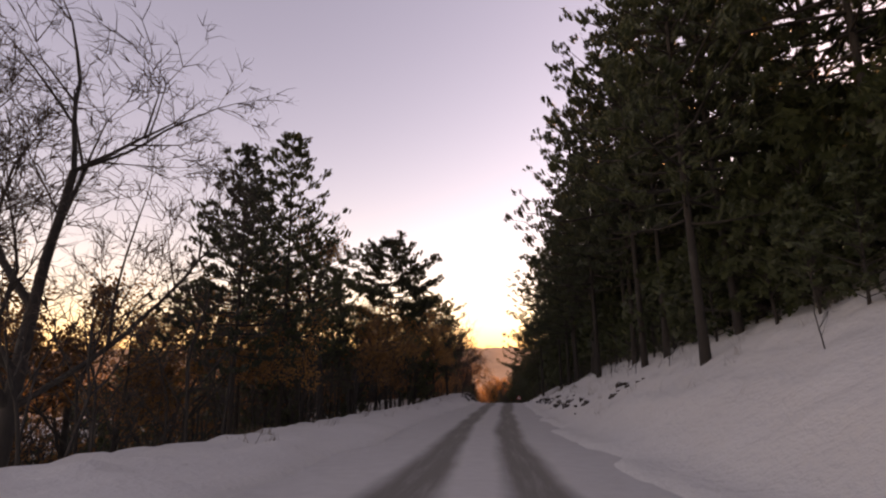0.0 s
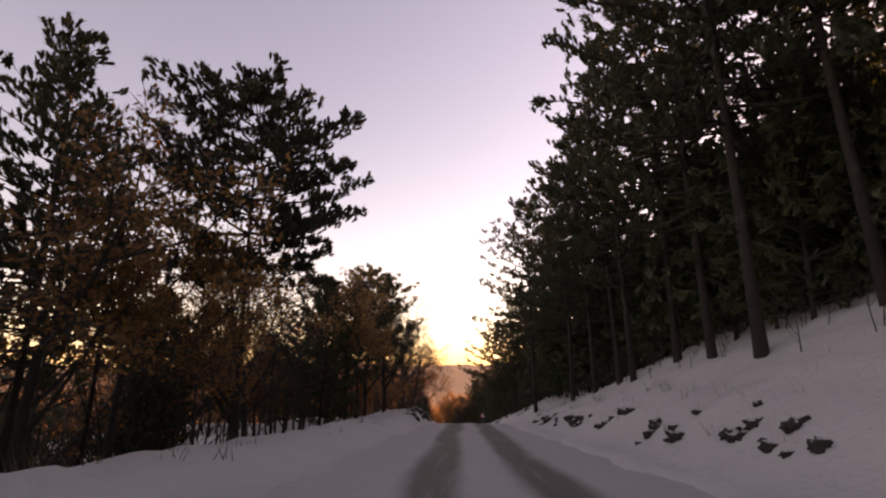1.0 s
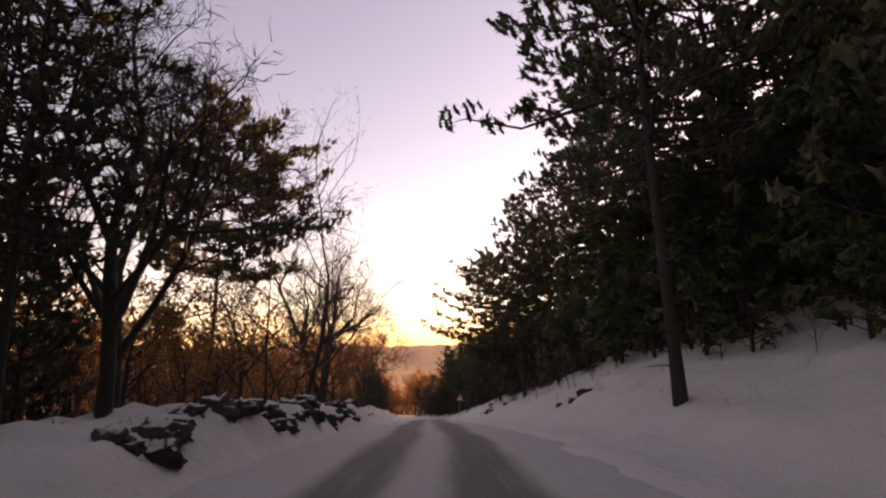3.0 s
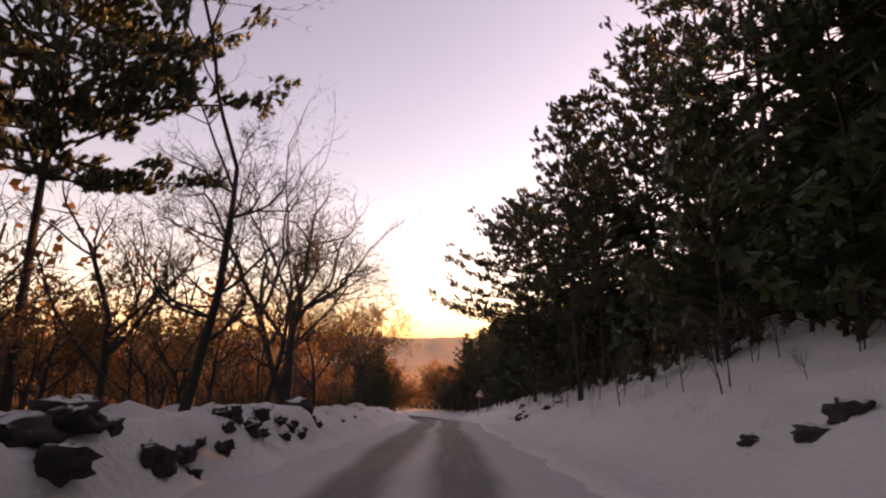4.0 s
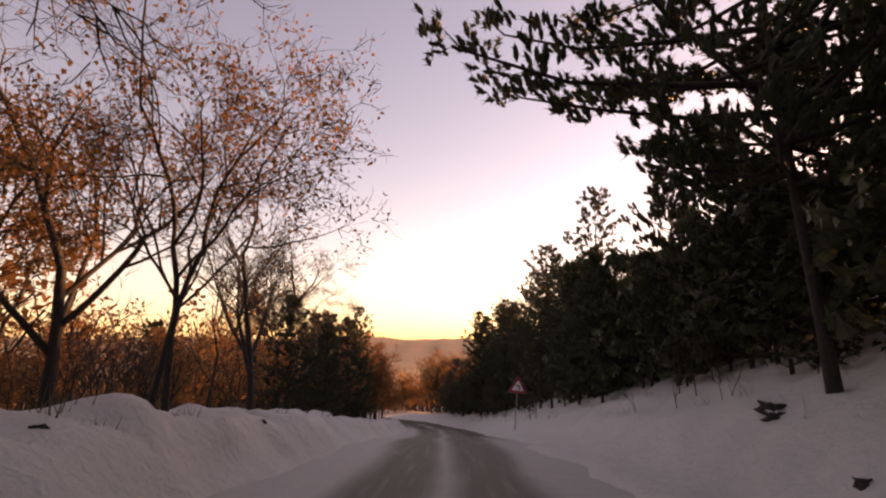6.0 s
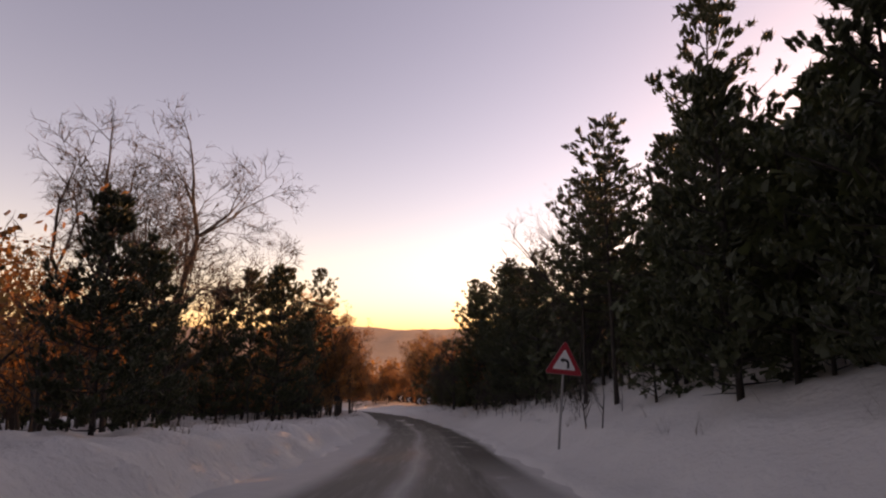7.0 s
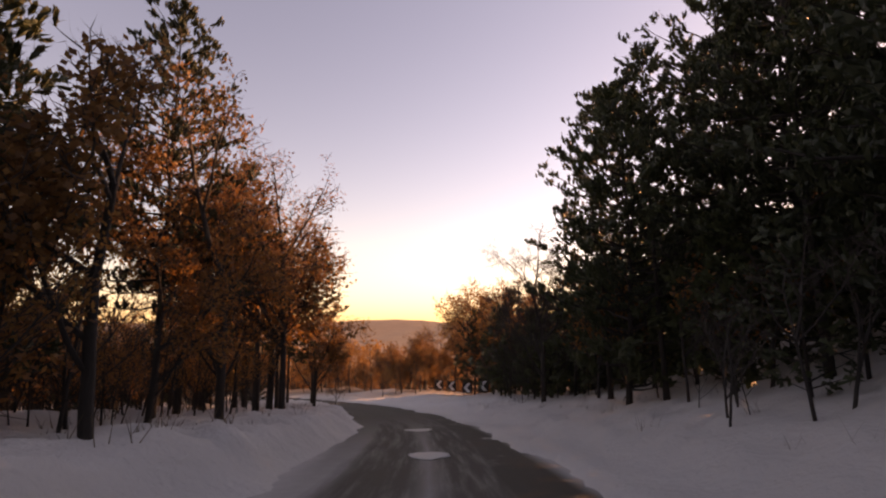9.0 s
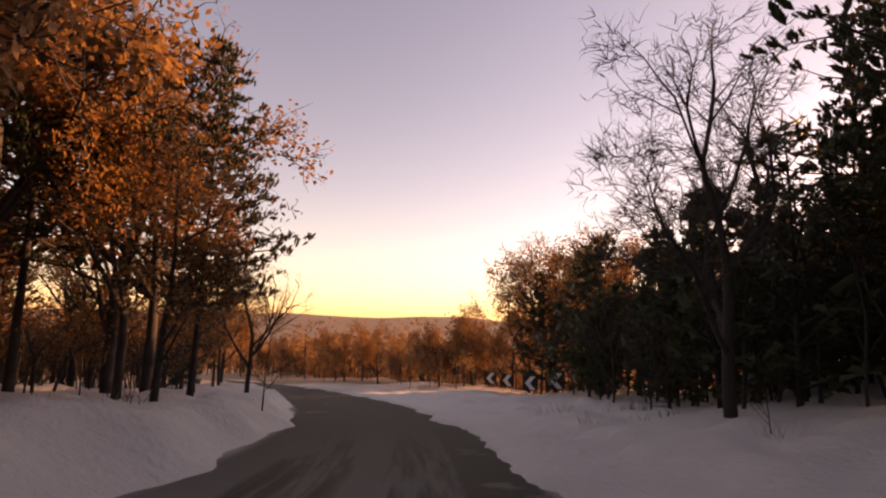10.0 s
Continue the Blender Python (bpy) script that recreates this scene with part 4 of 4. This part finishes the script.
def put_rock(r, x, y, size, label="dark weathered stone half sunk in the snowbank"):
    ob = new("stone", ROCKS[r.randrange(len(ROCKS))])
    ob.matrix_world = pose(x, y, ground_z(x, y) - 0.08 * size, r.uniform(-12, 12), r.uniform(-12, 12), r.uniform(0, 360)) @ Matrix.Scale(size, 4)
    tagged(ob, label, "stone", "stones along the road")


def beside(s, d):
    n = int(np.searchsorted(S, s))
    return MID[n, 0] + TAN[n, 1] * d, MID[n, 1] - TAN[n, 0] * d


def stones():
    r = random.Random(5)
    for x, y, size in ((-3.35, 55.4, 0.8), (-3.4, 56.1, 0.7), (-3.45, 54.8, 0.65), (-3.2, 55.9, 0.5)):
        put_rock(r, x, y, size, "big dark boulder in the snowbank")
    s = 46.0
    while s < 64:                                          # the old wall along the downhill edge
        x, y = beside(s, r.uniform(-3.62, -3.2))
        put_rock(r, x, y, r.uniform(0.22, 0.6))
        s += r.uniform(0.22, 0.7)
    for x, y, size in ((-3.5, 65.0, 0.75), (-3.6, 65.5, 0.6), (-3.4, 65.8, 0.34), (-3.35, 66.4, 0.3), (-3.6, 61.5, 0.5), (-3.5, 60.2, 0.4)):
        put_rock(r, x, y, size)
    s = 69.0
    while s < 86:
        x, y = beside(s, r.uniform(-3.9, -3.2))
        put_rock(r, x, y, r.uniform(0.12, 0.26))
        s += r.uniform(1.5, 5.0)
    for x, y in ((4.3, 39.4), (4.6, 33.9), (4.6, 26.1), (4.5, 22.9), (4.6, 20.1), (4.6, 18.7), (5.7, 16.0), (5.9, 16.2), (6.2, 15.9), (4.3, 27.3), (4.8, 24.3),
                 (4.6, 22.6), (4.3, 31.3), (4.7, 30.4), (4.8, 29.8), (4.1, 34.3), (4.1, 40.6), (4.2, 38.0), (4.3, 36.3), (4.5, 35.8), (4.4, 41.9), (4.6, 41.1),
                 (4.9, 56.2), (4.4, 78.6), (4.1, 74.7), (3.9, 75.9), (4.2, 73.0), (5.2, 72.4)):
        for _ in range(r.choice((2, 3, 4))):
            put_rock(r, x + r.uniform(-0.35, 0.35), y + r.uniform(-0.6, 0.6), r.uniform(0.14, 0.42), "dark stone showing through the snow of the bank")


def dry_growth():
    """Dry grass and stalks standing out of the snow on both banks."""
    r = random.Random(6)
    m = Mesher()
    for _ in range(900):
        s = r.uniform(4, 140)
        d = r.choice((-1, 1)) * r.uniform(3.6, 9)
        if d > 0:
            d += 0.8
        if r.random() < 0.25 and 10 < s < 45:
            d = r.uniform(3.8, 5.4)
        x, y = beside(s, d)
        z = ground_z(x, y)
        n, tall = r.randint(3, 9), r.uniform(0.12, 0.5)
        for _ in range(n):
            p = Vector((x + r.uniform(-0.18, 0.18), y + r.uniform(-0.18, 0.18), z - 0.05))
            way = (Vector((0, 0, 1)) + unit(r) * 0.55).normalized()
            m.blade(p, way, way.orthogonal().normalized(), tall * r.uniform(0.6, 1.3), 0.016)
    tagged(new("dry_grass", m.mesh("dry_grass", DRYGRASS, False)), "dry grass stalks poking through the snow", "grass", kind="stuff")


def slab(bm, outline, y0, y1):
    """An upright plate from an outline in x and z."""
    front = [bm.verts.new((x, y0, z)) for x, z in outline]
    back = [bm.verts.new((x, y1, z)) for x, z in outline]
    bm.faces.new(front)
    bm.faces.new(back[::-1])
    for i in range(len(outline)):
        j = (i + 1) % len(outline)
        bm.faces.new((front[j], front[i], back[i], back[j]))


def part(name, bm, material, parent, label=""):
    bmesh.ops.recalc_face_normals(bm, faces=bm.faces)
    me = bpy.data.meshes.new(name)
    bm.to_mesh(me)
    bm.free()
    me.materials.append(material)
    ob = new(name, me)
    ob.parent = parent
    if label:
        ob["label"] = label
    return ob


def rounded_triangle(side, r, n=6):
    """Outline of an upright triangle with round corners, its foot at z = 0."""
    out = []
    inner = side - 2 * r * math.sqrt(3)
    ih = inner * math.sqrt(3) / 2
    for (cx, cz), a0 in (((-inner / 2, r), 150), ((inner / 2, r), 270), ((0, r + ih), 30)):
        for i in range(n + 1):
            a = radians(a0 + 120 * i / n)
            out.append((cx + r * math.cos(a), cz + r * math.sin(a)))
    return out


def post(bm, height, radius, sink=0.5):
    bmesh.ops.create_cone(bm, cap_ends=True, segments=14, radius1=radius, radius2=radius, depth=height + sink,
                          matrix=Matrix.Translation((0, 0, (height - sink) / 2)))


def bend_sign():
    x, y = 2.833, 96.9
    foot = ground_z(x, y)
    low = -8.64 - foot
    root = new("road_sign")
    root.matrix_world = pose(x, y, foot, 0, 5.5, 4)
    bm = bmesh.new()
    post(bm, low + 0.72, 0.03)
    part("post", bm, STEEL, root, "grey galvanised steel post")
    bm = bmesh.new()
    slab(bm, [(px, low + pz) for px, pz in rounded_triangle(0.97, 0.045)], -0.052, -0.036)
    panel = part("panel", bm, RED, root, "red-bordered triangular plate")
    bm = bmesh.new()
    slab(bm, [(px, low + 0.115 + pz) for px, pz in rounded_triangle(0.60, 0.03)], -0.057, -0.051)
    part("face", bm, WHITE, panel, "white field")
    bm = bmesh.new()
    slab(bm, [(px, low - 0.012 + pz) for px, pz in rounded_triangle(1.005, 0.055)], -0.046, -0.039)
    part("rim", bm, STEEL, panel, "bare metal rim")
    bm = bmesh.new()                                       # arrow bending to the left
    path = [(0.10, 0.15), (0.10, 0.27), (0.085, 0.315), (0.05, 0.345), (0.0, 0.355), (-0.05, 0.355)]
    w = 0.032
    left, right = [], []
    for i, p in enumerate(path):
        a, b = Vector(path[max(0, i - 1)]), Vector(path[min(len(path) - 1, i + 1)])
        t = (b - a).normalized()
        left.append((p[0] - t.y * w, low + p[1] + t.x * w))
        right.append((p[0] + t.y * w, low + p[1] - t.x * w))
    head = [(-0.05, low + 0.355 + 0.05), (-0.115, low + 0.345), (-0.05, low + 0.355 - 0.06)]
    slab(bm, right + head[::-1] + left[::-1], -0.062, -0.056)
    part("symbol", bm, BLACK, panel, "black bent arrow")
    for z in (0.18, 0.5):
        bm = bmesh.new()
        slab(bm, [(-0.05, low + z), (0.05, low + z), (0.05, low + z + 0.03), (-0.05, low + z + 0.03)], -0.036, 0.036)
        part("bracket", bm, STEEL, root)
    tagged(root, "triangular red and white bend warning sign on a steel post", "road sign")


def chevrons():
    for x, y, z in ((-2.9, 153.6, -17.35), (-4.4, 156.8, -17.8), (-6.1, 160.6, -18.3), (-7.7, 164.2, -18.75)):
        foot = ground_z(x, y)
        mid = max(z - foot, 0.72)
        root = new("chevron_sign")
        root.matrix_world = pose(x, y, foot, 0, 0, 10)
        for px in (-0.28, 0.28):
            bm = bmesh.new()
            post(bm, mid + 0.4, 0.025)
            ob = part("post", bm, STEEL, root)
            ob.matrix_local = pose(px, 0.03, 0)
        bm = bmesh.new()
        q = 0.43
        slab(bm, [(-q, mid - q), (q, mid - q), (q, mid + q), (-q, mid + q)], -0.02, 0.0)
        panel = part("panel", bm, BLACK, root, "black square plate")
        bm = bmesh.new()
        slab(bm, [(-0.3, mid), (0.02, mid + 0.38), (0.3, mid + 0.38), (-0.02, mid), (0.3, mid - 0.38), (0.02, mid - 0.38)], -0.025, -0.019)
        part("chevron", bm, WHITE, panel, "white chevron")
        tagged(root, "square bend marker with a white chevron on black", "road sign", "chevron signs round the bend")


def snow_patch(x, y, a, b, turn):
    """A flat cake of snow left on the wet road."""
    bm = bmesh.new()
    bmesh.ops.create_icosphere(bm, subdivisions=3, radius=1)
    for v in bm.verts:
        k = 1 + 0.3 * noise.noise(v.co * 1.7 + Vector((x, y, 0)))
        v.co = Vector((v.co.x * a * k, v.co.y * b * k, 0.006 * v.co.z))
    for f in bm.faces:
        f.smooth = True
    me = bpy.data.meshes.new("snow_patch")
    bm.to_mesh(me)
    bm.free()
    me.materials.append(SNOW)
    _, _, z = road_place(x, y)
    ob = new("snow_patch", me)
    ob.matrix_world = pose(x, y, float(z[0]) + 0.002, -8.0, 0, turn)
    tagged(ob, "thin patch of packed snow on the wet road", "snow patch", "snow patches on the road")


stones()
dry_growth()
bend_sign()
chevrons()
snow_patch(-4.4, 130.5, 0.46, 0.85, 15)
snow_patch(-3.1, 124.0, 0.42, 0.75, 10)
